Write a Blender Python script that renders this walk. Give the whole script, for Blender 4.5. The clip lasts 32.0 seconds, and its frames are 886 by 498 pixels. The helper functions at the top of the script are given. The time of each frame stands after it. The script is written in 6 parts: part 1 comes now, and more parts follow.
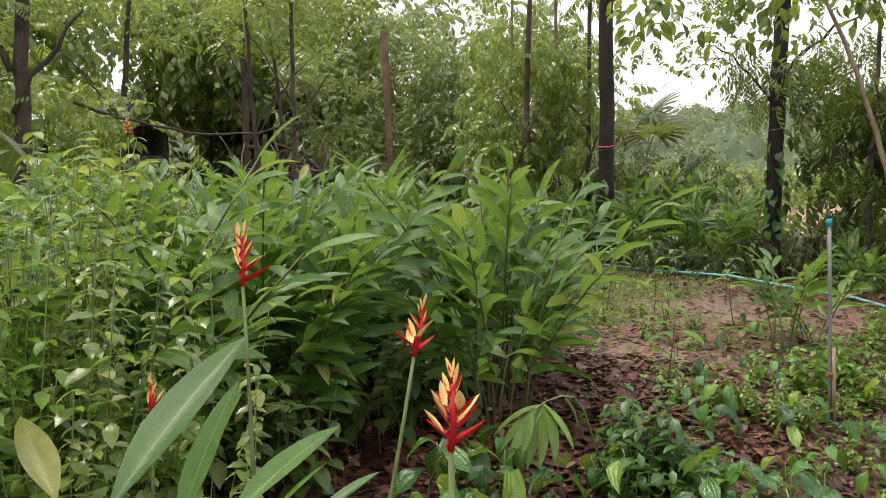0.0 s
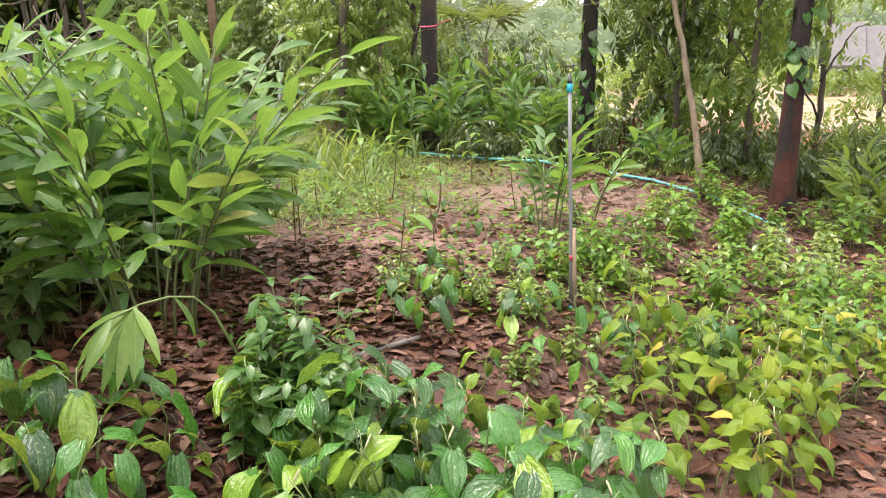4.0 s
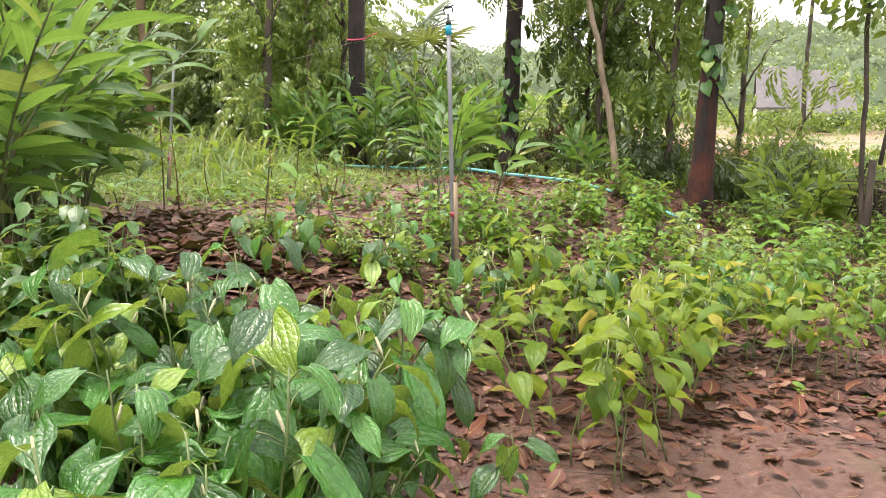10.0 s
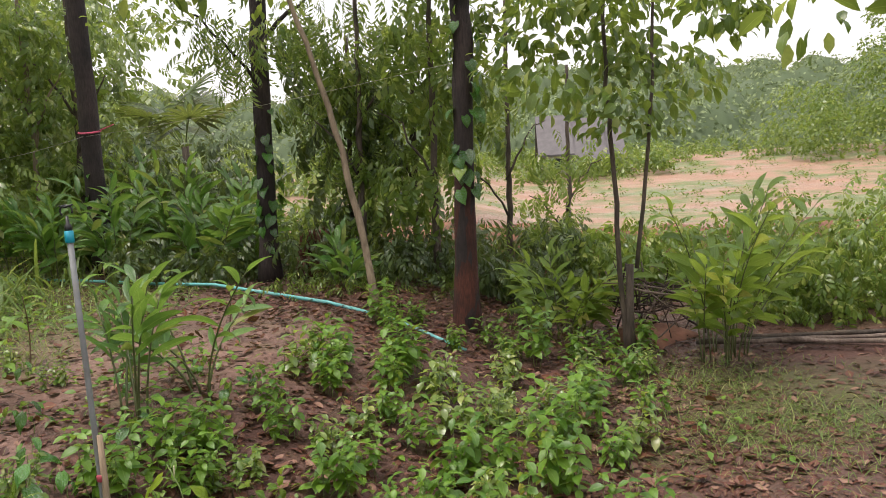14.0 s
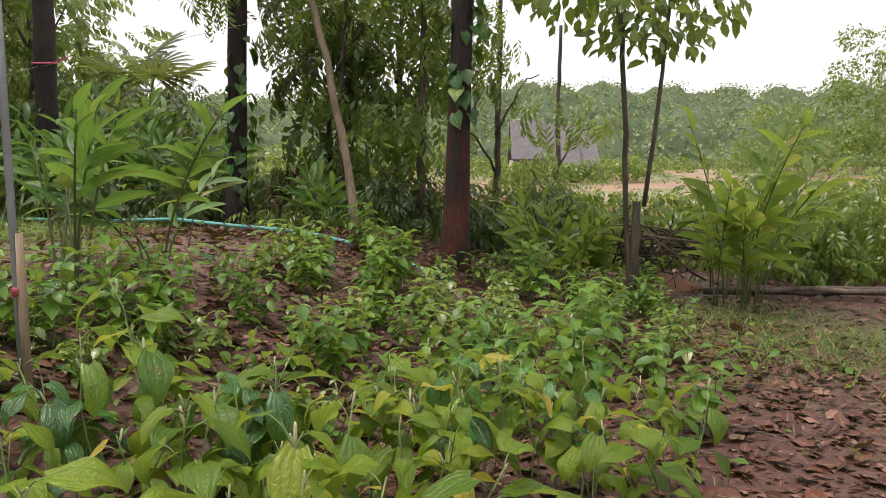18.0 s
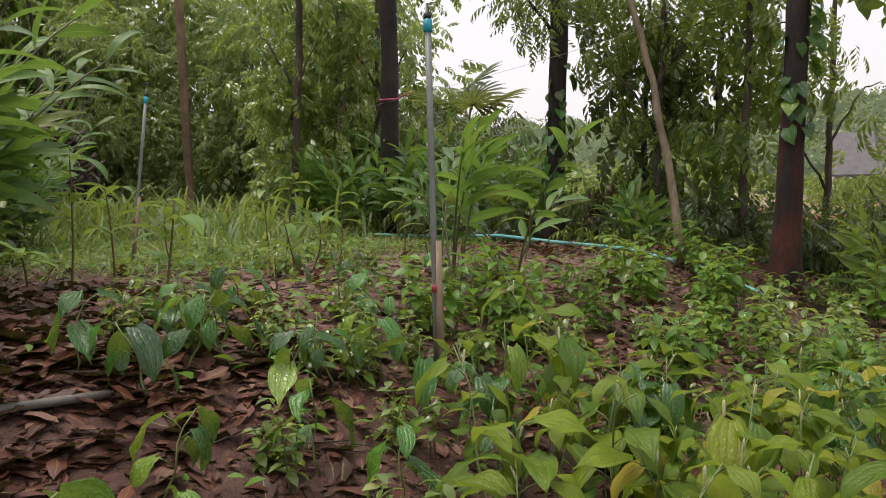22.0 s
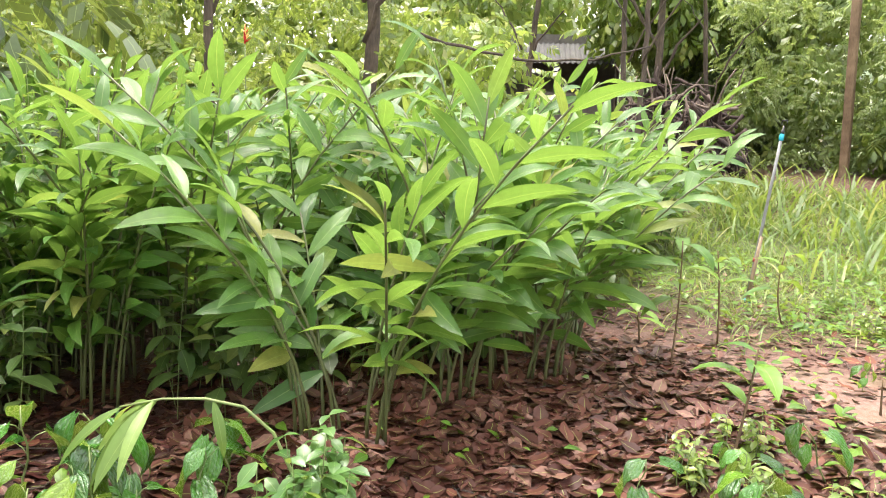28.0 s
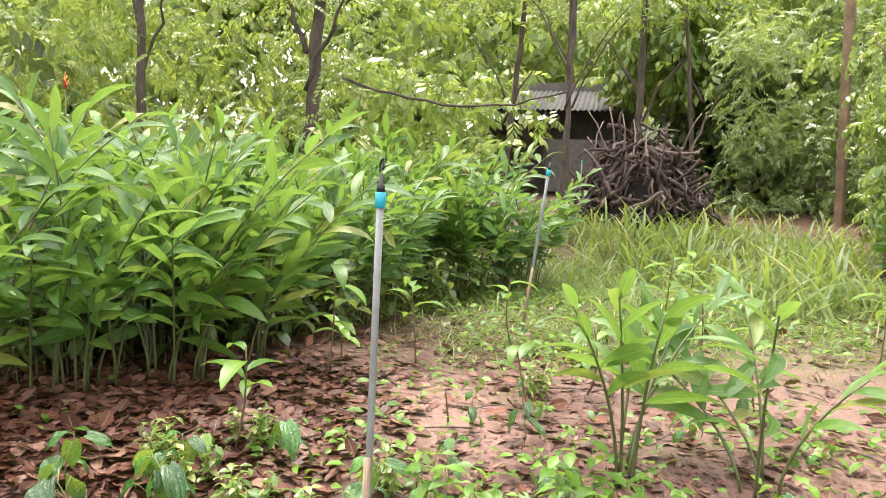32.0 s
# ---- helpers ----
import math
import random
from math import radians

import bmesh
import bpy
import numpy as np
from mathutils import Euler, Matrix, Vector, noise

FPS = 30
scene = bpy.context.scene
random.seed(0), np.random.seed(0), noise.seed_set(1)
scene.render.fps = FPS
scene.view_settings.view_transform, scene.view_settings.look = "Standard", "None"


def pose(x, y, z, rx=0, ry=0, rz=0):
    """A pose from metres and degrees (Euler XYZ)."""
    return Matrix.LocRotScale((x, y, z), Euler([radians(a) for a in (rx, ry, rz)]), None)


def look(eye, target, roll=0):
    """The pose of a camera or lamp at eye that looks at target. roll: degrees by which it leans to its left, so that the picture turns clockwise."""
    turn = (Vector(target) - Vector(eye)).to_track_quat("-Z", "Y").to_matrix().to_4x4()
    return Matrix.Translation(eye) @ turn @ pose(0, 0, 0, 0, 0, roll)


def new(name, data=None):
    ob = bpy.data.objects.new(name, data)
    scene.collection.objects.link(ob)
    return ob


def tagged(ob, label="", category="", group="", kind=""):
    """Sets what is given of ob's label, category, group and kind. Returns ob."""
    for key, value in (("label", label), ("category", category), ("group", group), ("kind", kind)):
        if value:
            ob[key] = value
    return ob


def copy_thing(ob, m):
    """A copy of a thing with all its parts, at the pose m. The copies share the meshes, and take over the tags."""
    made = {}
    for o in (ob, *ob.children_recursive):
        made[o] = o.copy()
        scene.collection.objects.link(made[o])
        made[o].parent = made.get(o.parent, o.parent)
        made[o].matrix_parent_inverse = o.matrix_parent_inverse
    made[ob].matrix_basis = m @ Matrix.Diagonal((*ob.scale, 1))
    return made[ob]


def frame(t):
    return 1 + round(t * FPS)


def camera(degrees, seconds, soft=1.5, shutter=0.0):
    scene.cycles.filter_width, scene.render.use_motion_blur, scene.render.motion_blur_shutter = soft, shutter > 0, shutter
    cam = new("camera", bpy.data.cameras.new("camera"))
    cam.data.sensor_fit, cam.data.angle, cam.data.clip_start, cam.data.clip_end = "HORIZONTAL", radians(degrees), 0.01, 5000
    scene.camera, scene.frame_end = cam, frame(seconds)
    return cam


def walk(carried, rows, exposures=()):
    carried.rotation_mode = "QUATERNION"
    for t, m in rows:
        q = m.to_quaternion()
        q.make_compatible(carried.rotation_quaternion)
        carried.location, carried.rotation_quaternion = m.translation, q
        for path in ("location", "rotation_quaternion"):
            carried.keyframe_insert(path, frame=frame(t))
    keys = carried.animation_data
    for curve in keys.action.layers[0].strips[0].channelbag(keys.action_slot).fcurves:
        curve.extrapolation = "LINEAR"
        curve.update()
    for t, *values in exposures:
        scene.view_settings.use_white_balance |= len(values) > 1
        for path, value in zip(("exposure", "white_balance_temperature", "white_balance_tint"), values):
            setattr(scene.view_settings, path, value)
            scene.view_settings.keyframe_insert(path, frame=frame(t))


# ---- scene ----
cam = camera(60.6, 32.0, soft=0.95)
PATH = [
    (0, (0.033, -5.764, 1.594), (-0.896, -4.0, 1.438), -0.8),
    (0.5, (0.002, -5.599, 1.562), (-0.809, -3.78, 1.379), -0.8),
    (1, (0.064, -5.419, 1.515), (-0.658, -3.567, 1.291), -1.0),
    (1.5, (0.137, -5.213, 1.469), (-0.543, -3.35, 1.21), -1.3),
    (2, (0.192, -5.004, 1.423), (-0.447, -3.132, 1.126), -1.4),
    (2.5, (0.261, -4.833, 1.399), (-0.346, -2.959, 1.05), -1.0),
    (3, (0.438, -4.695, 1.395), (-0.173, -2.83, 1.01), -1.4),
    (3.5, (0.609, -4.689, 1.391), (-0.013, -2.831, 0.986), -1.2),
    (5.5, (0.847, -4.537, 1.105), (0.212, -2.703, 0.624), -0.3),
    (6, (0.774, -4.551, 0.897), (0.161, -2.709, 0.417), 1.2),
    (6.5, (0.745, -4.479, 0.703), (0.133, -2.63, 0.246), 1.5),
    (7, (0.785, -4.439, 0.639), (0.172, -2.586, 0.199), 1.2),
    (7.5, (0.855, -4.393, 0.653), (0.237, -2.538, 0.233), 0.9),
    (8, (0.91, -4.364, 0.66), (0.293, -2.505, 0.259), 0.7),
    (8.5, (0.96, -4.329, 0.663), (0.354, -2.461, 0.284), 0.8),
    (9, (1.018, -4.298, 0.69), (0.433, -2.419, 0.335), 0.6),
    (9.5, (1.054, -4.266, 0.712), (0.498, -2.373, 0.382), 0.5),
    (10, (1.095, -4.258, 0.759), (0.575, -2.351, 0.457), 0.0),
    (10.5, (1.13, -4.235, 0.891), (0.658, -2.312, 0.612), -0.3),
    (11, (1.168, -4.191, 1.049), (0.753, -2.25, 0.802), -0.8),
    (11.5, (1.261, -4.137, 1.293), (0.902, -2.184, 1.051), -0.7),
    (12, (1.294, -4.044, 1.39), (0.997, -2.08, 1.158), -1.2),
    (12.5, (1.332, -3.886, 1.465), (1.101, -1.913, 1.236), -1.7),
    (13, (1.37, -3.7, 1.489), (1.231, -1.717, 1.275), -2.0),
    (13.5, (1.607, -3.404, 1.556), (1.526, -1.418, 1.336), -3.6),
    (15.5, (1.517, -2.516, 1.08), (1.593, -0.525, 0.902), -0.4),
    (16, (1.515, -2.412, 0.789), (1.588, -0.422, 0.605), -0.4),
    (16.5, (1.483, -2.405, 0.651), (1.555, -0.415, 0.47), -0.4),
    (17, (1.446, -2.435, 0.635), (1.518, -0.444, 0.461), -0.4),
    (17.5, (1.39, -2.459, 0.634), (1.461, -0.467, 0.466), -0.3),
    (18, (1.306, -2.487, 0.625), (1.365, -0.494, 0.462), -0.2),
    (18.5, (1.238, -2.508, 0.62), (1.264, -0.514, 0.46), -0.2),
    (19, (1.191, -2.555, 0.639), (1.169, -0.561, 0.485), -0.2),
    (19.5, (1.159, -2.586, 0.651), (1.062, -0.594, 0.507), -0.4),
    (20, (1.136, -2.626, 0.653), (0.954, -0.639, 0.519), -0.5),
    (20.5, (1.096, -2.68, 0.635), (0.806, -0.704, 0.513), -0.4),
    (21, (1.078, -2.727, 0.624), (0.665, -0.773, 0.511), -0.4),
    (21.5, (1.066, -2.784, 0.612), (0.527, -0.861, 0.504), -0.4),
    (22, (1.053, -2.834, 0.608), (0.373, -0.956, 0.502), -0.4),
    (22.5, (1.059, -2.865, 0.597), (0.237, -1.044, 0.495), -0.4),
    (23, (1.098, -2.948, 0.61), (0.131, -1.2, 0.504), -0.1),
    (23.5, (1.131, -3.029, 0.648), (0.008, -1.381, 0.495), 0.2),
    (24, (1.154, -3.084, 0.679), (-0.149, -1.587, 0.427), 0.7),
    (24.5, (1.126, -3.07, 0.666), (-0.305, -1.709, 0.349), 1.1),
    (25, (1.123, -3.124, 0.757), (-0.39, -1.86, 0.418), 1.3),
    (25.5, (1.15, -3.136, 0.937), (-0.429, -1.958, 0.593), 1.7),
    (26, (1.194, -3.123, 1.056), (-0.461, -2.05, 0.722), 1.3),
    (26.5, (1.215, -3.044, 1.177), (-0.503, -2.076, 0.841), 1.6),
    (28.5, (1.145, -2.478, 1.458), (-0.686, -1.728, 1.166), 2.0),
    (29, (1.265, -2.248, 1.45), (-0.586, -1.546, 1.171), 2.0),
    (29.5, (1.42, -1.924, 1.459), (-0.443, -1.247, 1.197), 2.2),
    (30, (1.573, -1.645, 1.488), (-0.299, -0.987, 1.24), 2.0),
    (30.5, (1.781, -1.383, 1.491), (-0.103, -0.755, 1.258), 2.2),
    (31, (1.948, -1.05, 1.433), (0.055, -0.441, 1.216), 2.4),
    (31.5, (2.147, -0.774, 1.425), (0.247, -0.183, 1.22), 2.2),
    (32, (2.402, -0.495, 1.419), (0.497, 0.083, 1.23), 2.3),
]
walk(cam, [(t, look(e, g, r)) for t, e, g, r in PATH], exposures=[(0.0, 0.85), (1.0, 1.0), (2.0, 1.2), (3.0, 1.55), (5.5, 1.85), (7.0, 1.8), (8.0, 1.98), (9.0, 1.78), (10.0, 1.65), (11.0, 1.32), (12.0, 1.1), (13.0, 0.92), (16.0, 0.7), (20.0, 0.6), (23.3, 0.4), (24.2, 1.6), (25.0, 2.2), (26.0, 2.42), (29.0, 2.25), (32.0, 2.1)])

# ---- light ----
SUN_EL, SUN_AZ = radians(74), radians(-100)
world = bpy.data.worlds.new("sky")
world.use_nodes = True
wn = world.node_tree.nodes
sky = wn.new("ShaderNodeTexSky")
sky.sky_type = "NISHITA"
sky.sun_disc = False
sky.sun_elevation, sky.sun_rotation = SUN_EL, SUN_AZ
sky.air_density, sky.dust_density, sky.ozone_density = 1.0, 8.0, 1.0
overcast = wn.new("ShaderNodeMixRGB")
overcast.inputs["Fac"].default_value = 0.65
overcast.inputs["Color2"].default_value = (6.75, 6.3, 6.3, 1)
world.node_tree.links.new(sky.outputs["Color"], overcast.inputs["Color1"])
world.node_tree.links.new(overcast.outputs["Color"], wn["Background"].inputs["Color"])
wn["Background"].inputs["Strength"].default_value = 0.145
scene.world = world
sun = new("sun", bpy.data.lights.new("sun", "SUN"))
sun.data.energy, sun.data.angle, sun.data.color = 1.5, radians(25), (1.0, 0.925, 0.85)
sun.matrix_world = look((0, 0, 30), Vector((0, 0, 30)) - Vector((math.sin(SUN_AZ) * math.cos(SUN_EL), math.cos(SUN_AZ) * math.cos(SUN_EL), math.sin(SUN_EL))))


# ---- materials ----
class Nodes:
    """A small helper to wire node materials."""

    def __init__(self, name):
        self.mat = bpy.data.materials.new(name)
        self.mat.use_nodes = True
        self.tree = self.mat.node_tree
        self.bsdf = self.tree.nodes["Principled BSDF"]

    def add(self, kind, ins=None, operation="", blend_type=""):
        n = self.tree.nodes.new("ShaderNode" + kind)
        if operation:
            n.operation = operation
        if blend_type:
            n.blend_type = blend_type
        for k, v in (ins or {}).items():
            self.put(n.inputs[k], v)
        return n

    def put(self, socket, v):
        if isinstance(v, bpy.types.NodeSocket):
            self.tree.links.new(v, socket)
        else:
            socket.default_value = v

    def ramp(self, fac, stops):
        n = self.add("ValToRGB", {"Fac": fac})
        el = n.color_ramp.elements
        while len(el) < len(stops):
            el.new(0.5)
        for e, (p, c) in zip(el, stops):
            e.position, e.color = p, (*c, 1)
        return n.outputs["Color"]

    def noise(self, scale, detail=4, rough=0.55, coords=None):
        ins = {"Scale": scale, "Detail": detail, "Roughness": rough}
        if coords is not None:
            ins["Vector"] = coords
        return self.add("TexNoise", ins).outputs["Fac"]

    def math(self, op, a, b=0.0, c=0.0):
        return self.add("Math", {0: a, 1: b, 2: c}, operation=op).outputs[0]

    def mix(self, fac, a, b, blend="MIX"):
        n = self.add("MixRGB", {"Fac": fac, "Color1": a, "Color2": b}, blend_type=blend)
        return n.outputs["Color"]

    def bump(self, height, strength, dist=0.01):
        n = self.add("Bump", {"Height": height, "Strength": strength, "Distance": dist})
        self.put(self.bsdf.inputs["Normal"], n.outputs["Normal"])

    def world_pos(self):
        return self.add("NewGeometry").outputs["Position"]

    def obj_pos(self):
        return self.add("TexCoord").outputs["Object"]


def leaf_material(name, dark, light, accent=None, accent_from=0.88, rough=0.42, through_light=0.35, ribs=0.0, rib_count=7.0, gloss=0.5, blotch=0.0, glow=(0.38, 0.46, 0.07)):
    n = Nodes(name)
    rnd = n.math("FRACT", n.math("ADD", n.add("ObjectInfo").outputs["Random"], n.add("NewGeometry").outputs["Random Per Island"]))
    stops = [(0.0, dark), (accent_from - 0.06, light)] + ([(accent_from, accent)] if accent else [])
    col = n.ramp(rnd, stops)
    grain = n.noise(38, 3, coords=n.world_pos())
    col = n.mix(0.35, col, n.ramp(grain, [(0.3, (0.45, 0.45, 0.4)), (0.7, (1.25, 1.2, 1.1))]), "MULTIPLY")
    if blotch:
        spots = n.ramp(n.noise(22, 2, coords=n.world_pos()), [(0.62, (0, 0, 0)), (0.7, (1, 1, 1))])
        col = n.mix(n.math("MULTIPLY", spots, blotch), col, (0.16, 0.06, 0.02, 1))
    uv = n.add("UVMap").outputs["UV"]
    sep = n.add("SeparateXYZ", {"Vector": uv})
    u = n.math("ABSOLUTE", n.math("SUBTRACT", sep.outputs["X"], 0.5))
    vein = n.math("LESS_THAN", u, 0.022)
    if ribs and rib_count < 10:
        quilt = n.noise(5.0, 3, 0.6, n.add("Mapping", {"Vector": uv, "Scale": (1.0, 1.6, 1.0)}).outputs["Vector"])
        bend = n.math("MULTIPLY", n.math("SUBTRACT", quilt, 0.5), 0.3)
        across = n.math("ADD", u, n.math("MULTIPLY", bend, 0.6))
        nerve = n.math("POWER", n.math("ABSOLUTE", n.math("SINE", n.math("MULTIPLY", across, 3.1416 * rib_count * 2))), 0.6)
        slant = n.math("SUBTRACT", n.math("ADD", sep.outputs["Y"], bend), n.math("MULTIPLY", u, 0.55))
        cell = n.math("POWER", n.math("ABSOLUTE", n.math("SINE", n.math("MULTIPLY", slant, 27.0))), 0.6)
        puff = n.math("MULTIPLY", nerve, n.math("ADD", 0.45, n.math("MULTIPLY", cell, 0.55)))
        n.bump(n.math("ADD", puff, n.math("MULTIPLY", quilt, 3.0)), ribs, 0.005)
        vein = n.math("MULTIPLY", vein, 0.5)
        rough = n.math("ADD", rough - 0.04, n.math("MULTIPLY", n.noise(12, 2, 0.5, uv), 0.22))
        col = n.mix(0.3, col, n.ramp(puff, [(0.1, (0.55, 0.6, 0.5)), (0.7, (1.2, 1.2, 1.1))]), "MULTIPLY")
    elif ribs:
        slant = n.math("SUBTRACT", sep.outputs["Y"], n.math("MULTIPLY", n.math("POWER", u, 0.8), 0.9))
        wave = n.math("SINE", n.math("MULTIPLY", slant, rib_count * 6.283))
        n.bump(n.math("ADD", wave, n.math("MULTIPLY", vein, -1.5)), ribs, 0.003)
        streak = n.noise(3.0, 3, 0.6, n.add("Mapping", {"Vector": uv, "Scale": (4.0, 1.0, 1.0)}).outputs["Vector"])
        col = n.mix(0.4, col, n.ramp(streak, [(0.3, (0.55, 0.6, 0.5)), (0.7, (1.3, 1.25, 1.1))]), "MULTIPLY")
    else:
        n.bump(n.noise(60, 2, coords=n.world_pos()), 0.15, 0.004)
    col = n.mix(n.math("MULTIPLY", vein, 0.45), col, (0.32, 0.42, 0.12, 1))
    n.put(n.bsdf.inputs["Base Color"], col)
    n.put(n.bsdf.inputs["Roughness"], rough)
    n.put(n.bsdf.inputs["Specular IOR Level"], gloss)
    out = n.tree.nodes["Material Output"]
    tr = n.add("BsdfTranslucent", {"Color": n.mix(0.55, col, (*glow, 1))})
    mx = n.add("MixShader", {0: through_light, 1: n.bsdf.outputs[0], 2: tr.outputs[0]})
    n.tree.links.new(mx.outputs[0], out.inputs["Surface"])
    return n.mat


def bark_material(name, a, b, scale=9.0, bump=0.6, stripes=6.0, rough=0.9):
    n = Nodes(name)
    pos = n.add("Mapping", {"Vector": n.obj_pos(), "Scale": (stripes, stripes, 1.0)}).outputs["Vector"]
    f = n.noise(scale, 6, 0.65, pos)
    f2 = n.noise(2.5, 3, 0.5, n.obj_pos())
    col = n.mix(n.ramp(f2, [(0.35, (0, 0, 0)), (0.65, (1, 1, 1))]), n.ramp(f, [(0.3, a), (0.7, b)]), n.ramp(f, [(0.3, tuple(v * 0.55 for v in a)), (0.75, tuple(v * 1.25 for v in a))]))
    n.put(n.bsdf.inputs["Base Color"], col)
    n.put(n.bsdf.inputs["Roughness"], rough)
    n.bump(f, bump, 0.03)
    return n.mat


def plain_material(name, a, b=None, scale=12.0, rough=0.5, metal=0.0, bump=0.1, dirt=None, dirt_amount=0.5):
    n = Nodes(name)
    b = b or tuple(v * 0.7 for v in a)
    f = n.noise(scale, 5, 0.6, n.obj_pos())
    col = n.ramp(f, [(0.3, b), (0.7, a)])
    if dirt:
        d = n.ramp(n.noise(4, 6, 0.7, n.obj_pos()), [(0.5, (0, 0, 0)), (0.68, (1, 1, 1))])
        col = n.mix(n.math("MULTIPLY", d, dirt_amount), col, (*dirt, 1))
    n.put(n.bsdf.inputs["Base Color"], col)
    n.put(n.bsdf.inputs["Roughness"], rough)
    n.put(n.bsdf.inputs["Metallic"], metal)
    n.bump(n.noise(scale * 5, 3, 0.6, n.obj_pos()), bump, 0.01)
    return n.mat


def ground_material():
    n = Nodes("garden soil")
    p = n.world_pos()
    big = n.noise(0.55, 4, 0.6, p)
    mid = n.noise(3.2, 5, 0.65, p)
    fine = n.noise(26, 6, 0.7, p)
    grit = n.noise(120, 3, 0.6, p)
    soil = n.ramp(fine, [(0.25, (0.04, 0.019, 0.014)), (0.5, (0.09, 0.045, 0.034)), (0.75, (0.155, 0.09, 0.072))])
    sand = n.ramp(fine, [(0.25, (0.12, 0.066, 0.05)), (0.5, (0.23, 0.142, 0.112)), (0.8, (0.34, 0.225, 0.185))])
    green = n.ramp(mid, [(0.3, (0.05, 0.075, 0.02)), (0.7, (0.11, 0.15, 0.035))])
    sep = n.add("SeparateXYZ", {"Vector": p})

    def spot(cx, cy, rx, ry, edge=0.35):
        dx = n.math("DIVIDE", n.math("SUBTRACT", sep.outputs["X"], cx), rx)
        dy = n.math("DIVIDE", n.math("SUBTRACT", sep.outputs["Y"], cy), ry)
        r = n.math("SQRT", n.math("ADD", n.math("MULTIPLY", dx, dx), n.math("MULTIPLY", dy, dy)))
        r = n.math("ADD", r, n.math("MULTIPLY", n.math("SUBTRACT", mid, 0.5), 1.1))
        return n.add("MapRange", {"Value": r, "From Min": 1.0 + edge, "From Max": 1.0 - edge}).outputs[0]

    bare = n.math("MAXIMUM", n.math("MULTIPLY", spot(-1.2, 3.4, 1.7, 1.9), 0.85), spot(-1.45, 0.55, 0.8, 0.6))
    bare = n.math("MAXIMUM", bare, n.math("MULTIPLY", spot(1.6, -2.0, 0.7, 1.0), 0.2))
    col = n.mix(n.math("MULTIPLY", bare, 0.85), soil, sand)
    # soil darkened here: shade under the galangal edge put into the colour
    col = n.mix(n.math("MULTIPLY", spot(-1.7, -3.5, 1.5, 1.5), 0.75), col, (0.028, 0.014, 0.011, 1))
    turf = n.math("MAXIMUM", spot(-4.9, 3.9, 2.7, 2.6), n.math("MULTIPLY", spot(4.2, 2.6, 0.9, 0.8), 0.6))
    col = n.mix(n.math("MULTIPLY", turf, 0.75), col, green)
    moss = n.ramp(n.noise(1.7, 4, 0.6, p), [(0.52, (0, 0, 0)), (0.68, (1, 1, 1))])
    col = n.mix(n.math("MULTIPLY", moss, 0.18), col, green)
    # the open field beyond the trees: dry pink earth with pale grass
    field = n.add("MapRange", {"Value": sep.outputs["Y"], "From Min": 9.5, "From Max": 13.0}).outputs[0]
    fcol = n.ramp(n.noise(0.35, 6, 0.7, p), [(0.3, (0.34, 0.19, 0.13)), (0.47, (0.31, 0.20, 0.14)), (0.58, (0.15, 0.18, 0.07))])
    east = n.add("MapRange", {"Value": n.math("ADD", sep.outputs["X"], n.math("MULTIPLY", sep.outputs["Y"], 0.33)), "From Min": -1.5, "From Max": 2.5}).outputs[0]
    col = n.mix(n.math("MULTIPLY", field, east), col, fcol)
    n.put(n.bsdf.inputs["Base Color"], col)
    wet = n.ramp(big, [(0.4, (0.42, 0.42, 0.42)), (0.6, (0.75, 0.75, 0.75))])
    n.put(n.bsdf.inputs["Roughness"], wet)
    n.put(n.bsdf.inputs["Specular IOR Level"], 0.3)
    n.bump(n.math("ADD", n.math("ADD", n.math("MULTIPLY", mid, 1.2), fine), n.math("MULTIPLY", grit, 0.3)), 0.7, 0.03)
    return n.mat


M_GROUND = ground_material()
M_BETEL = leaf_material("pepper leaf", (0.012, 0.065, 0.010), (0.062, 0.215, 0.026), (0.19, 0.31, 0.03), 0.93, rough=0.2, through_light=0.3, ribs=0.5, rib_count=2.3, gloss=0.85)
M_BETEL_Y = leaf_material("sunned pepper leaf", (0.06, 0.145, 0.007), (0.185, 0.27, 0.011), (0.46, 0.38, 0.06), 0.97, rough=0.3, through_light=0.42, ribs=0.45, rib_count=2.3, blotch=0.3, gloss=0.45)
M_GINGER = leaf_material("galangal leaf", (0.042, 0.13, 0.022), (0.115, 0.25, 0.042), (0.25, 0.27, 0.07), 0.97, rough=0.34, through_light=0.4, ribs=0.25, rib_count=26.0, gloss=0.6, glow=(0.30, 0.45, 0.07))
M_TREE = leaf_material("tree leaf", (0.045, 0.105, 0.02), (0.17, 0.265, 0.055), (0.32, 0.38, 0.11), 0.9, rough=0.28, through_light=0.5, gloss=0.6)
# for dark-leaved trees, and as painted shade deep between trunks
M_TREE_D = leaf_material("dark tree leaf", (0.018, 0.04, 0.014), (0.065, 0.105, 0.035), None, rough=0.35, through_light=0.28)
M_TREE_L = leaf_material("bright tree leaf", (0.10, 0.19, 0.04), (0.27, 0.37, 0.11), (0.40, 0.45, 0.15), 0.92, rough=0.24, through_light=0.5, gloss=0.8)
# distance haze over the hillside is mixed into this leaf colour
M_FAR_HAZE = leaf_material("far wood leaf", (0.07, 0.11, 0.055), (0.29, 0.36, 0.18), None, rough=0.8, through_light=0.25)
# yellower copy of the galangal leaf, with stronger light put into its colour
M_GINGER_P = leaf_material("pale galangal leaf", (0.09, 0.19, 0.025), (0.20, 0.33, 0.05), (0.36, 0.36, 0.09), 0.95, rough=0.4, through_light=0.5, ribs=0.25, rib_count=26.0)
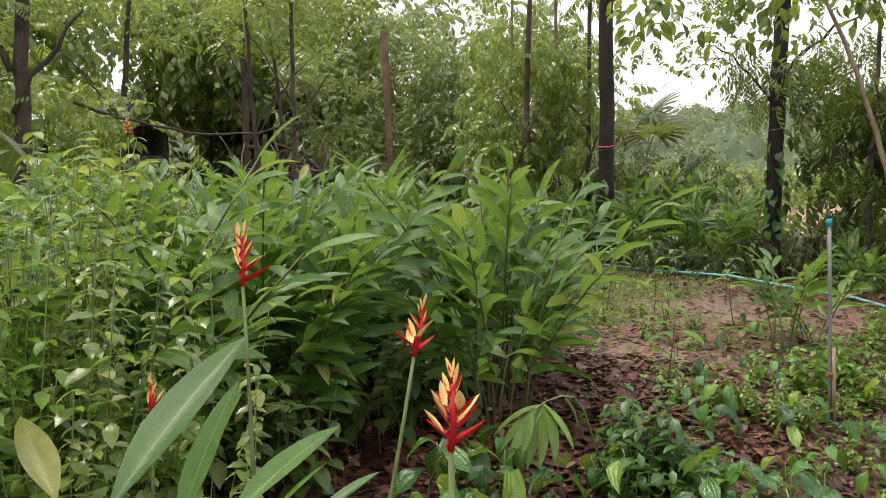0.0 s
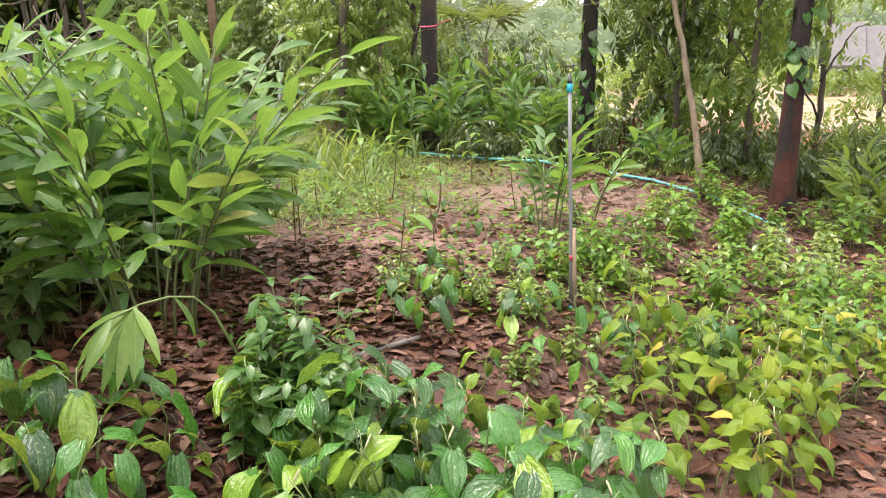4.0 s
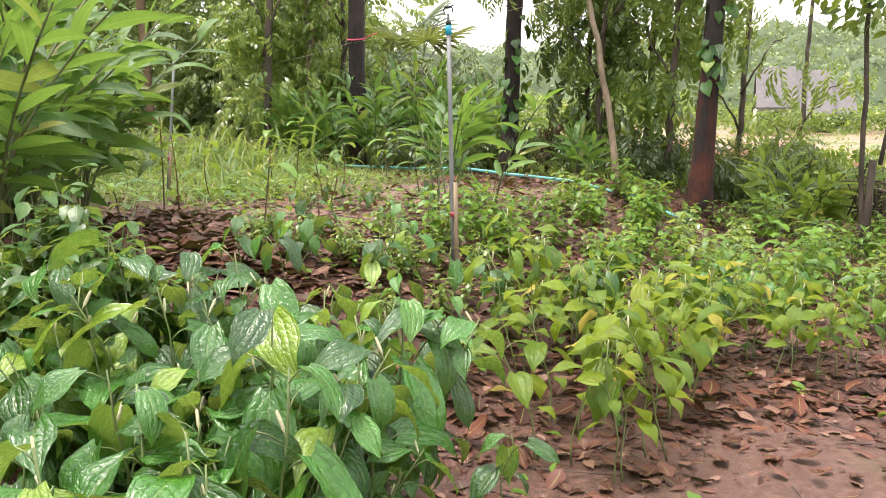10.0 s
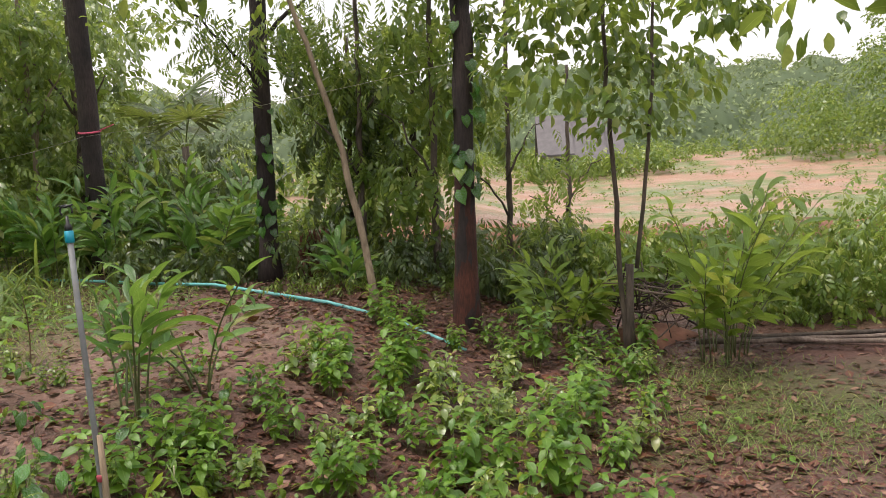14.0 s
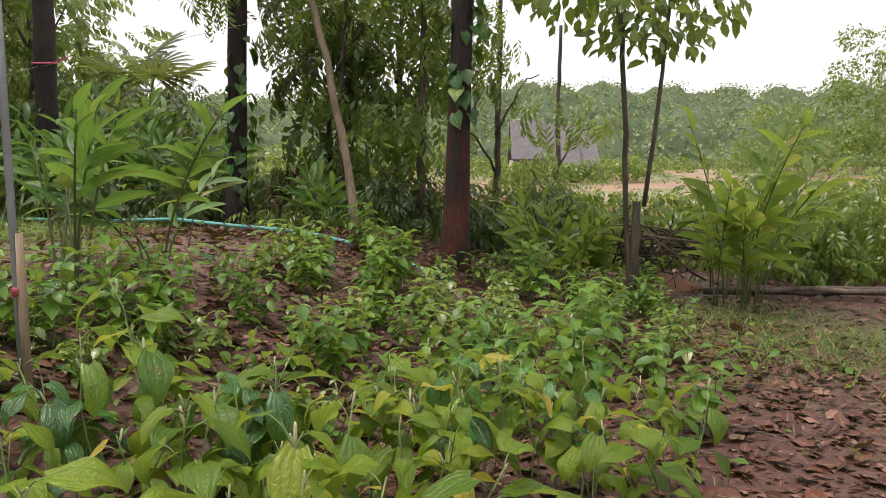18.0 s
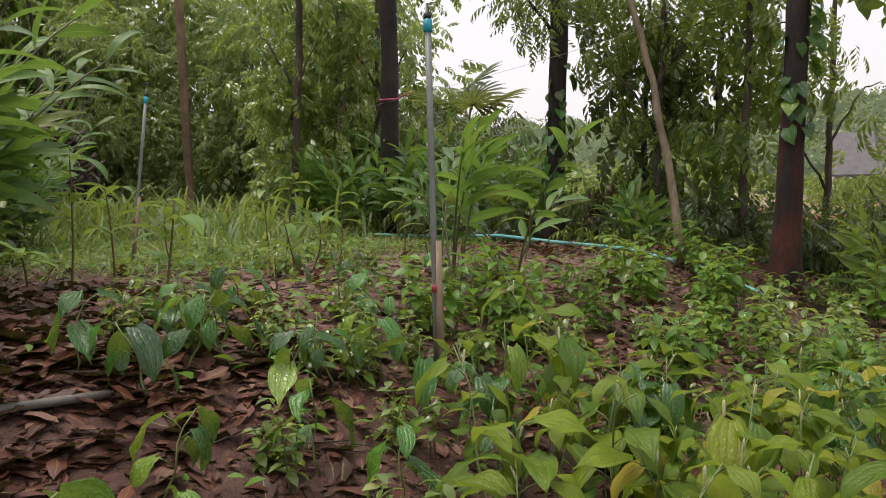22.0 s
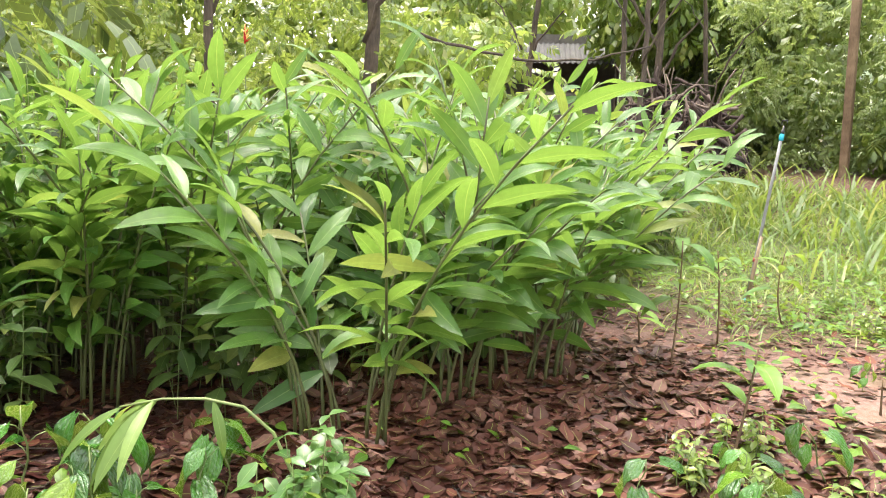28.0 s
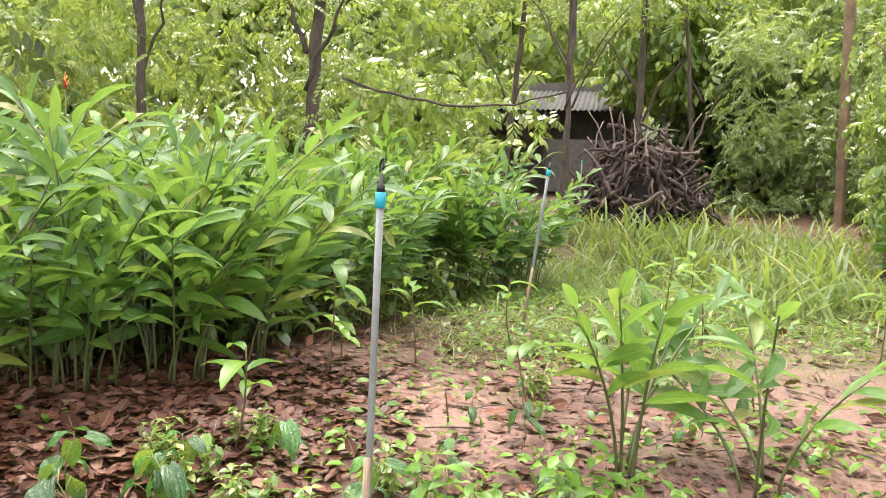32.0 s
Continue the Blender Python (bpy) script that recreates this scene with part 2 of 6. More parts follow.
M_GRASS = leaf_material("grass blade", (0.065, 0.13, 0.028), (0.165, 0.255, 0.065), (0.34, 0.34, 0.15), 0.93, rough=0.5, through_light=0.42)
M_MINT = leaf_material("tall herb leaf", (0.03, 0.092, 0.02), (0.078, 0.175, 0.042), None, rough=0.35, through_light=0.36)
# brighter copy of the tree leaf: overcast light painted into the colour
M_TREE_LIT = leaf_material("pale tree leaf", (0.13, 0.215, 0.08), (0.33, 0.42, 0.20), None, rough=0.26, through_light=0.5, gloss=0.8)
M_FROND = leaf_material("pale frond leaf", (0.09, 0.17, 0.035), (0.18, 0.28, 0.07), None, rough=0.4, through_light=0.42, gloss=0.35)
M_UNDER = leaf_material("undergrowth leaf", (0.022, 0.06, 0.015), (0.085, 0.15, 0.04), (0.2, 0.25, 0.07), 0.94, rough=0.35, through_light=0.35)
M_HERB = leaf_material("herb leaf", (0.05, 0.145, 0.014), (0.14, 0.28, 0.025), None, rough=0.42, through_light=0.38)
M_LITTER = leaf_material("fallen leaf", (0.045, 0.015, 0.011), (0.13, 0.05, 0.036), (0.22, 0.12, 0.09), 0.92, rough=0.5, through_light=0.05, gloss=0.3)
# wet maroon leaves, their colour darkened further to carry the galangal's shade
M_LITTER_WET_SHADE = leaf_material("wet maroon leaf", (0.014, 0.005, 0.005), (0.05, 0.014, 0.012), (0.10, 0.035, 0.028), 0.94, rough=0.55, through_light=0.03, gloss=0.15)
M_LITTER_R = leaf_material("fallen rust leaf", (0.06, 0.018, 0.012), (0.145, 0.05, 0.03), None, rough=0.6, through_light=0.06, gloss=0.25)
M_STEM = plain_material("green stem", (0.17, 0.24, 0.07), (0.10, 0.12, 0.045), rough=0.55)
M_CANE = plain_material("galangal cane", (0.10, 0.135, 0.04), (0.06, 0.06, 0.025), scale=6, rough=0.5, dirt=(0.10, 0.07, 0.04))
M_STEM_B = plain_material("brown stem", (0.16, 0.10, 0.05), (0.07, 0.05, 0.025), rough=0.7)
M_CATKIN = plain_material("pale catkin", (0.62, 0.58, 0.40), (0.48, 0.46, 0.24), scale=90, rough=0.6, bump=0.5)
M_BRACT_R = plain_material("red bract", (0.55, 0.02, 0.02), (0.38, 0.008, 0.02), scale=20, rough=0.35)
M_BRACT_Y = plain_material("yellow bract tip", (0.90, 0.70, 0.30), (0.82, 0.50, 0.14), scale=16, rough=0.4)
M_BARK_D = bark_material("dark bark", (0.019, 0.0145, 0.0135), (0.066, 0.046, 0.04))
M_BARK_R = bark_material("red-brown bark", (0.03, 0.011, 0.008), (0.13, 0.04, 0.022), stripes=9)
M_BARK_L = bark_material("pale bark", (0.17, 0.13, 0.085), (0.32, 0.25, 0.17), scale=6)
M_BARK_M = bark_material("brown bark", (0.06, 0.047, 0.037), (0.15, 0.115, 0.083), scale=7)
M_PIPE_G = plain_material("grey pvc", (0.21, 0.22, 0.215), (0.15, 0.16, 0.16), rough=0.45, dirt=(0.12, 0.09, 0.065))
M_PIPE_O = plain_material("muddy grey pvc", (0.17, 0.16, 0.14), (0.10, 0.09, 0.075), rough=0.6, dirt=(0.06, 0.05, 0.035))
M_PIPE_B = plain_material("blue pvc", (0.012, 0.34, 0.44), (0.01, 0.26, 0.36), rough=0.35, dirt=(0.16, 0.16, 0.13), dirt_amount=0.4)
M_PIPE_F = plain_material("faded blue-green pvc", (0.16, 0.46, 0.44), (0.10, 0.36, 0.36), rough=0.45, dirt=(0.25, 0.22, 0.18))
M_BLACK = plain_material("black plastic", (0.012, 0.012, 0.013), rough=0.4)
M_TAPE = plain_material("red tape", (0.34, 0.05, 0.07), (0.22, 0.03, 0.045), rough=0.6)
M_RIBBON = plain_material("pink ribbon", (0.75, 0.12, 0.22), rough=0.6)
M_WOOD = bark_material("weathered post wood", (0.15, 0.10, 0.06), (0.30, 0.21, 0.13), stripes=14, bump=0.3)
M_STAKE = bark_material("stake wood", (0.22, 0.16, 0.10), (0.38, 0.29, 0.20), stripes=14, bump=0.3)
M_PILE = bark_material("dead wood", (0.03, 0.02, 0.018), (0.13, 0.085, 0.07), scale=6)
M_PILE_L = bark_material("grey dead wood", (0.13, 0.095, 0.075), (0.28, 0.22, 0.18), scale=6)
M_SHEET = plain_material("corrugated roof sheet", (0.075, 0.076, 0.073), (0.045, 0.045, 0.043), scale=3, rough=0.85, dirt=(0.05, 0.047, 0.04))
M_SHEET_W = plain_material("white awning sheet", (0.5, 0.5, 0.48), rough=0.6)
M_SHED = plain_material("shed board wall", (0.17, 0.16, 0.145), (0.10, 0.09, 0.085), scale=4, rough=0.9)
M_TILE = plain_material("house roof tile", (0.145, 0.135, 0.138), (0.10, 0.092, 0.096), scale=2, rough=0.8)
M_PLASTER = plain_material("house wall plaster", (0.66, 0.62, 0.56), rough=0.9)
M_TEAL = plain_material("teal sheet", (0.03, 0.38, 0.36), rough=0.5)
M_GLASS = plain_material("dark window", (0.03, 0.035, 0.04), rough=0.15)
M_CORD = plain_material("grey cord", (0.45, 0.43, 0.36), rough=0.7)
M_EARTH = plain_material("red earth", (0.26, 0.12, 0.075), (0.12, 0.06, 0.04), scale=5, rough=0.95, bump=0.6)


# ---- mesh helpers ----
def smoothstep(a, b, x):
    k = np.clip((x - a) / (b - a), 0, 1)
    return k * k * (3 - 2 * k)


def ground_z(x, y):
    """The height of the ground: a bank that falls off to the east, a ditch behind the trees, a field that rises to the north."""
    x, y = np.asarray(x, float), np.asarray(y, float)
    z = 0.18 - 0.56 * smoothstep(-1.1, 1.4, x - 0.3 * np.minimum(y, 9))
    z = z - 0.85 * np.exp(-((y - 8.2 - 0.12 * x) / 1.1) ** 2) * smoothstep(0.3, 2.5, x)
    r = np.hypot(x, y)
    z = z + 0.5 * smoothstep(9.5, 12, y) * smoothstep(-2, 2, x) + 1.6 * smoothstep(14, 48, r)
    z = z + 0.45 * smoothstep(-5.5, -11, x)
    z = z + 0.015 * np.sin(x * 4.1 + 1.3 * np.sin(y * 2.3)) * np.sin(y * 3.7 + x) * smoothstep(60, 30, r)
    return z


def gz(x, y):
    return float(ground_z(x, y))


def mesh_from(name, v, quads, uv=None, mats=(), mat_index=None, smooth=True):
    me = bpy.data.meshes.new(name)
    v = np.asarray(v, np.float32)
    q = np.asarray(quads, np.int32)
    me.vertices.add(len(v))
    me.vertices.foreach_set("co", v.ravel())
    me.loops.add(q.size)
    me.loops.foreach_set("vertex_index", q.ravel())
    me.polygons.add(len(q))
    me.polygons.foreach_set("loop_start", np.arange(0, q.size, q.shape[1], dtype=np.int32))
    me.polygons.foreach_set("use_smooth", np.full(len(q), smooth))
    if uv is not None:
        layer = me.uv_layers.new(name="UVMap")
        layer.data.foreach_set("uv", np.asarray(uv, np.float32)[q.ravel()].ravel())
    for m in mats:
        me.materials.append(m)
    if mat_index is not None:
        me.polygons.foreach_set("material_index", np.asarray(mat_index, np.int32))
    me.update(calc_edges=True)
    return me


def part(name, me, parent=None, label="", m=None):
    """One mesh object under a thing or a part."""
    ob = new(name, me)
    if parent is not None:
        ob.parent = parent
    if m is not None:
        ob.matrix_basis = m
    if label:
        ob["label"] = label
    return ob


def thing(name, label, category, m=None, me=None, group="", kind=""):
    ob = new(name, me)
    if m is not None:
        ob.matrix_basis = m
    return tagged(ob, label, category, group, kind)


def join(pieces):
    """Joins (verts, quads, uv) pieces."""
    vs, qs, us, k = [], [], [], 0
    for v, q, u in pieces:
        vs.append(v), qs.append(np.asarray(q) + k), us.append(u)
        k += len(v)
    return np.concatenate(vs), np.concatenate(qs), np.concatenate(us)


def tube(points, radii, sides=8, wobble=0.0, seed=0, caps=True):
    """A swept tube through points."""
    p = np.asarray(points, float)
    r = np.broadcast_to(np.asarray(radii, float), (len(p),)).copy()
    d = np.gradient(p, axis=0)
    d /= np.linalg.norm(d, axis=1)[:, None] + 1e-9
    ref = np.where(np.abs(d[:, 2:3]) > 0.9, np.array([[1.0, 0, 0]]), np.array([[0, 0, 1.0]]))
    a = np.cross(d, ref)
    for i in range(1, len(a)):
        a[i] = a[i - 1] - d[i] * (a[i - 1] @ d[i])
    a /= np.linalg.norm(a, axis=1)[:, None] + 1e-9
    b = np.cross(d, a)
    ang = np.arange(sides) / sides * 2 * np.pi
    rs = np.random.RandomState(seed)
    rr = r[:, None] * (1 + wobble * rs.uniform(-1, 1, (len(p), sides)))
    v = p[:, None] + rr[..., None] * (np.cos(ang)[None, :, None] * a[:, None] + np.sin(ang)[None, :, None] * b[:, None])
    i, j = np.meshgrid(np.arange(len(p) - 1), np.arange(sides), indexing="ij")
    j2 = (j + 1) % sides
    q = np.stack([i * sides + j, i * sides + j2, (i + 1) * sides + j2, (i + 1) * sides + j], -1).reshape(-1, 4)
    v = v.reshape(-1, 3)
    if caps:
        n = len(v)
        v = np.concatenate([v, p[:1], p[-1:]])
        k = np.arange(0, sides, 2)
        q = np.concatenate([q, np.stack([np.full_like(k, n), (k + 2) % sides, (k + 1) % sides, k], 1), (len(p) - 1) * sides + np.stack([k, (k + 1) % sides, (k + 2) % sides, np.full_like(k, n + 1 - (len(p) - 1) * sides)], 1)])
    uv = np.zeros((len(v), 2))
    return v, q, uv


def tube_mesh(name, points, radii, mat, sides=8, wobble=0.0, seed=0):
    v, q, u = tube(points, radii, sides, wobble, seed)
    return mesh_from(name, v, q, None, [mat])


def box(cx, cy, cz, sx, sy, sz):
    v = np.array([[x, y, z] for x in (-1, 1) for y in (-1, 1) for z in (-1, 1)], float) * np.array([sx, sy, sz]) / 2 + np.array([cx, cy, cz])
    q = np.array([[0, 1, 3, 2], [4, 6, 7, 5], [0, 4, 5, 1], [2, 3, 7, 6], [0, 2, 6, 4], [1, 5, 7, 3]])
    return v, q, np.zeros((8, 2))


def box_mesh(name, mat, *boxes, bevel=0.0):
    v, q, u = join([box(*b) for b in boxes])
    me = mesh_from(name, v, q, None, [mat], smooth=False)
    if bevel:
        bm = bmesh.new()
        bm.from_mesh(me)
        bmesh.ops.bevel(bm, geom=bm.edges[:], offset=bevel, segments=1, affect="EDGES")
        bm.to_mesh(me)
        bm.free()
    return me


def blade(length, width, shape, rows=6, cols=4, droop=0.6, fold=0.25, wave=0.0, twist=0.0, seed=0):
    """A leaf blade from the origin along +Y, up +Z. shape: (position of the widest place, base fullness, tip sharpness)."""
    rs = np.random.RandomState(seed)
    s = np.linspace(0, 1, rows + 1)
    wide, base, tip = shape
    w = np.where(s < wide, base + (1 - base) * np.sin(np.clip(s / wide, 0, 1) * np.pi / 2), np.cos(np.clip((s - wide) / (1 - wide), 0, 1) * np.pi / 2) ** tip)
    w = np.maximum(w, 0.02) * width / 2
    ang = -droop * s ** 1.3
    dy, dz = np.cos(ang), np.sin(ang)
    y = np.concatenate([[0], np.cumsum((dy[1:] + dy[:-1]) / 2)]) * length / rows
    z = np.concatenate([[0], np.cumsum((dz[1:] + dz[:-1]) / 2)]) * length / rows
    t = np.linspace(-1, 1, cols + 1)
    X = w[:, None] * t[None]
    lift = np.abs(t)[None] * w[:, None] * fold
    ripple = wave * np.sin(s[:, None] * 9 + t[None] * 2 + rs.uniform(0, 6)) * np.abs(t)[None] * width
    Y = y[:, None] - lift * np.sin(ang)[:, None] * 0.5 - (0.22 * length * base * np.abs(t)[None] ** 1.5 * np.exp(-s[:, None] * 7) if base > 0.2 else 0)
    Z = z[:, None] + lift * np.cos(ang)[:, None] + ripple
    X = X + twist * (s ** 2)[:, None] * length
    v = np.stack([X, Y + 0 * X, Z + 0 * X], -1).reshape(-1, 3)
    i, j = np.meshgrid(np.arange(rows), np.arange(cols), indexing="ij")
    c = cols + 1
    q = np.stack([i * c + j, i * c + j + 1, (i + 1) * c + j + 1, (i + 1) * c + j], -1).reshape(-1, 4)
    uv = np.stack([np.broadcast_to((t / 2 + 0.5)[None], X.shape), np.broadcast_to(s[:, None], X.shape)], -1).reshape(-1, 2)
    return v, q, uv


def turn(yaw, pitch, roll=0.0):
    """Rotation matrices: the leaf's +Y turned to yaw (from +Y, clockwise seen from above), raised by pitch."""
    yaw, pitch, roll = np.broadcast_arrays(np.asarray(yaw, float), np.asarray(pitch, float), np.asarray(roll, float))
    cy, sy, cp, sp, cr, sr = np.cos(-yaw), np.sin(-yaw), np.cos(pitch), np.sin(pitch), np.cos(roll), np.sin(roll)
    z = np.zeros_like(cy)
    o = z + 1
    rz = np.stack([cy, -sy, z, sy, cy, z, z, z, o], -1).reshape(*cy.shape, 3, 3)
    rx = np.stack([o, z, z, z, cp, -sp, z, sp, cp], -1).reshape(*cy.shape, 3, 3)
    ry = np.stack([cr, z, sr, z, o, z, -sr, z, cr], -1).reshape(*cy.shape, 3, 3)
    return rz @ rx @ ry


def strew(template, pos, rot, size):
    """Many copies of a leaf template as one set of arrays."""
    v, q, u = template
    n = len(pos)
    V = np.einsum("nij,kj->nki", rot, v) * np.asarray(size).reshape(-1, 1, 1) + np.asarray(pos)[:, None]
    Q = q[None] + (np.arange(n) * len(v))[:, None, None]
    return V.reshape(-1, 3), Q.reshape(-1, 4), np.tile(u, (n, 1))


HEART = (0.28, 0.55, 1.15)
OVATE = (0.36, 0.42, 1.2)
LANCE = (0.42, 0.12, 0.75)
OVAL = (0.45, 0.15, 0.6)
SMALL_LEAF = blade(1.0, 0.45, OVAL, rows=2, cols=2, droop=0.5, fold=0.3)
NARROW_LEAF = blade(1.0, 0.26, LANCE, rows=2, cols=2, droop=0.7, fold=0.3)
BROAD_LEAF = blade(1.0, 0.5, OVAL, rows=3, cols=2, droop=0.7, fold=0.3)
FAR_LEAF = blade(1.0, 0.5, OVAL, rows=2, cols=1, droop=0.5, fold=0)


def spray(leaflets, width, arc, tmpl):
    """A drooping twig with leaflets along both sides and one at its tip, one metre long."""
    t = (np.arange(leaflets) + 0.7) / leaflets
    a = -arc * t
    pos = np.stack([0 * t, (t - 0.1 * t * t), -arc * 0.45 * t ** 2], 1)
    side = np.where(np.arange(leaflets) % 2, 1.0, -1.0) * 0.95
    side[-1] = 0
    return strew(tmpl, pos, turn(side, a - 0.25, side * 0.2), width * (1 - 0.25 * np.abs(t - 0.5)))


SPRAY_N = spray(9, 0.42, 0.9, NARROW_LEAF)
SPRAY_B = spray(7, 0.46, 0.8, blade(1.0, 0.48, OVAL, rows=2, cols=2, droop=0.6, fold=0.25))
SPRAY_F = spray(7, 0.48, 0.7, FAR_LEAF)
SPRAY_S = spray(11, 0.27, 0.55, FAR_LEAF)
STRAW = blade(1.0, 0.045, (0.2, 0.6, 0.7), rows=4, cols=1, droop=1.2, fold=0)


# ---- the ground ----
def build_ground():
    near = np.linspace(-1, 1, 181)
    ax = np.sign(near) * (np.abs(near) * 14 + np.abs(near) ** 6 * 900)
    X, Y = np.meshgrid(ax, ax + 2.0, indexing="ij")
    V = np.stack([X, Y, ground_z(X, Y)], -1).reshape(-1, 3)
    n = len(ax)
    i, j = np.meshgrid(np.arange(n - 1), np.arange(n - 1), indexing="ij")
    Q = np.stack([i * n + j, (i + 1) * n + j, (i + 1) * n + j + 1, i * n + j + 1], -1).reshape(-1, 4)
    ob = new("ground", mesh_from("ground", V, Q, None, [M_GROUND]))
    tagged(ob, "damp brown garden soil with pale sandy patches", "ground", kind="structure")


build_ground()
RS = np.random.RandomState(7)


# ---- trees ----
def curve_points(a, b, bend=(0, 0, 0), n=12, jitter=0.0, seed=0):
    rs = np.random.RandomState(seed)
    t = np.linspace(0, 1, n)[:, None]
    p = np.asarray(a, float) * (1 - t) + np.asarray(b, float) * t + np.asarray(bend, float) * (4 * t * (1 - t))
    return p + rs.normal(0, jitter, p.shape) * np.sin(t * np.pi)


def leaf_cloud(centres, radius, count, template, size, seed, hang=0.5, flat=0.7):
    """Leaves in clumps round the centres."""
    rs = np.random.RandomState(seed)
    c = np.asarray(centres, float)
    k = rs.randint(0, len(c), count)
    d = rs.normal(0, 1, (count, 3))
    d /= np.linalg.norm(d, axis=1)[:, None] + 1e-9
    rad = np.broadcast_to(np.asarray(radius, float), (len(c),))[k]
    pos = c[k] + d * (rad * rs.uniform(0.25, 1.0, count) ** 0.6)[:, None] * np.array([1, 1, flat])
    rot = turn(np.arctan2(d[:, 0], d[:, 1]) + rs.normal(0, 0.7, count), -hang + rs.normal(0, 0.45, count), rs.normal(0, 0.5, count))
    return strew(template, pos, rot, size * rs.uniform(0.6, 1.25, count))


def tree(name, label, base, top, r0, r1, bark, crown=(), bend=(0, 0, 0), limbs=(), seed=0, flare=1.6, category="tree", sides=12):
    """trunk, limbs and crowns; crown: tuples of (centres, radius, count, template, size, material, hang)."""
    x, y = base
    z0 = gz(x, y) - 0.08
    ob = thing(name, label, category, pose(x, y, z0))
    pts = curve_points((0, 0, 0), (top[0] - x, top[1] - y, top[2] - z0), bend, 22, 0.012, seed)
    t = np.linspace(0, 1, 22)
    rad = (r0 + (r1 - r0) * t) * (1 + (flare - 1) * np.exp(-t * 22))
    part("trunk", tube_mesh("trunk", pts, rad, bark, sides, 0.07, seed), ob)
    for a, b, r in limbs:
        p = curve_points(a, b, (0, 0, 0.15), 8, 0.03, seed + 3)
        part("limb", tube_mesh("limb", p, np.linspace(r, r * 0.35, 8), bark, 6, 0.05, seed), ob)
    for cen, radius, count, tmpl, size, mat, hang in crown:
        v, q, u = leaf_cloud(cen, radius, count, tmpl, size, seed + count, hang)
        part("crown", mesh_from("crown", v, q, u, [mat]), ob)
    return ob


def spread(n, lo, hi, seed):
    rs = np.random.RandomState(seed)
    return rs.uniform(np.asarray(lo, float), np.asarray(hi, float), (n, 3))


def build_trees():
    # the three dark trunks
    t1 = tree("dark_trunk_tree", "tall straight tree with near-black bark and a pink ribbon", (-3.93, 8.45), (-3.95, 8.5, 8.5), 0.15, 0.12, M_BARK_D,
              [(spread(12, (-2.4, -1.5, 5.1), (1.0, 1.5, 7.0), 3), 0.6, 620, BROAD_LEAF, 0.16, M_TREE, 0.25)], limbs=[((0, 0, 5.0), (-1.4, -0.6, 6.2), 0.06), ((0, 0, 5.4), (1.0, 0.4, 6.6), 0.05)], seed=1, flare=1.25)
    ring = tube([(0.155 * math.cos(a), 0.155 * math.sin(a), 2.28 + 0.03 * math.sin(a)) for a in np.linspace(0, 2 * math.pi, 20)], 0.014, 6)
    tail = tube(curve_points((0.15, -0.05, 2.28), (0.42, -0.1, 2.36), n=5), 0.008, 5)
    v, q, u = join([ring, tail])
    part("ribbon", mesh_from("ribbon", v, q, None, [M_RIBBON]), t1, "pink ribbon tied round the trunk")
    t2 = tree("ivy_trunk_tree", "dark tree trunk with climbing heart-shaped leaves", (-0.92, 6.75), (-0.75, 7.0, 7.5), 0.12, 0.1, M_BARK_D,
              [(spread(13, (-0.9, -0.8, 2.2), (1.3, 0.9, 6.0), 5), 0.45, 300, SPRAY_N, 0.32, M_TREE, 0.7), (spread(13, (-1.7, -1.2, 3.2), (0.9, 0.3, 5.0), 15), 0.45, 430, BROAD_LEAF, 0.13, M_TREE, 0.3)], limbs=[((0.05, 0, 2.6), (-0.8, -0.3, 3.6), 0.025), ((0.05, 0, 3.0), (1.1, 0.2, 3.9), 0.04)], seed=2)
    t3 = tree("red_bark_tree", "tree with wet red-brown bark and a climbing vine", (1.63, 4.62), (1.86, 4.75, 7.5), 0.105, 0.09, M_BARK_D,
              [(spread(10, (-0.9, -0.3, 3.6), (1.0, 1.6, 5.4), 6), 0.6, 1100, BROAD_LEAF, 0.14, M_TREE, 0.3)], limbs=[((0.1, 0, 3.4), (1.0, 0.8, 4.6), 0.04)], seed=4, flare=1.5)
    zz = np.array([0.0, 0.08, 0.2, 0.4, 0.8, 1.2, 1.7])
    lower = tube_mesh("lower_bark", np.stack([zz * 0.029, zz * 0.0165, zz], 1), (0.1055 - 0.015 * zz / 7.9) * (1 + 0.5 * np.exp(-zz / 7.9 * 22)) * np.array([1.06, 1.06, 1.06, 1.06, 1.035, 1.0, 0.96]), M_BARK_R, 12, 0.09, 5)
    part("lower_bark", lower, t3, "wet red-brown lower bark")
    vine = [mesh_from("vine_leaf", *blade(0.17, 0.14, HEART, 5, 4, 0.7, 0.2, 0.02, seed=k), [M_BETEL]) for k in range(3)]
    rs = np.random.RandomState(12)
    for host, lo, hi, n, rr in ((t1, 0.5, 1.7, 26, 0.17), (t2, 0.5, 2.3, 44, 0.135), (t3, 1.5, 3.8, 52, 0.118)):
        for k in range(n):
            z, a = rs.uniform(lo, hi), rs.uniform(math.pi * 0.75, math.pi * 2.2)
            lean = 0.04 * z
            m = Matrix.Translation((lean + rr * math.cos(a), lean * 0.5 + rr * math.sin(a), z)) @ pose(0, 0, 0, rs.uniform(-75, -30), rs.uniform(-25, 25), math.degrees(a) - 90 + rs.uniform(-30, 30)) @ Matrix.Scale(rs.uniform(0.6, 1.2), 4)
            part("vine_leaf", vine[k % 3], host, m=m)
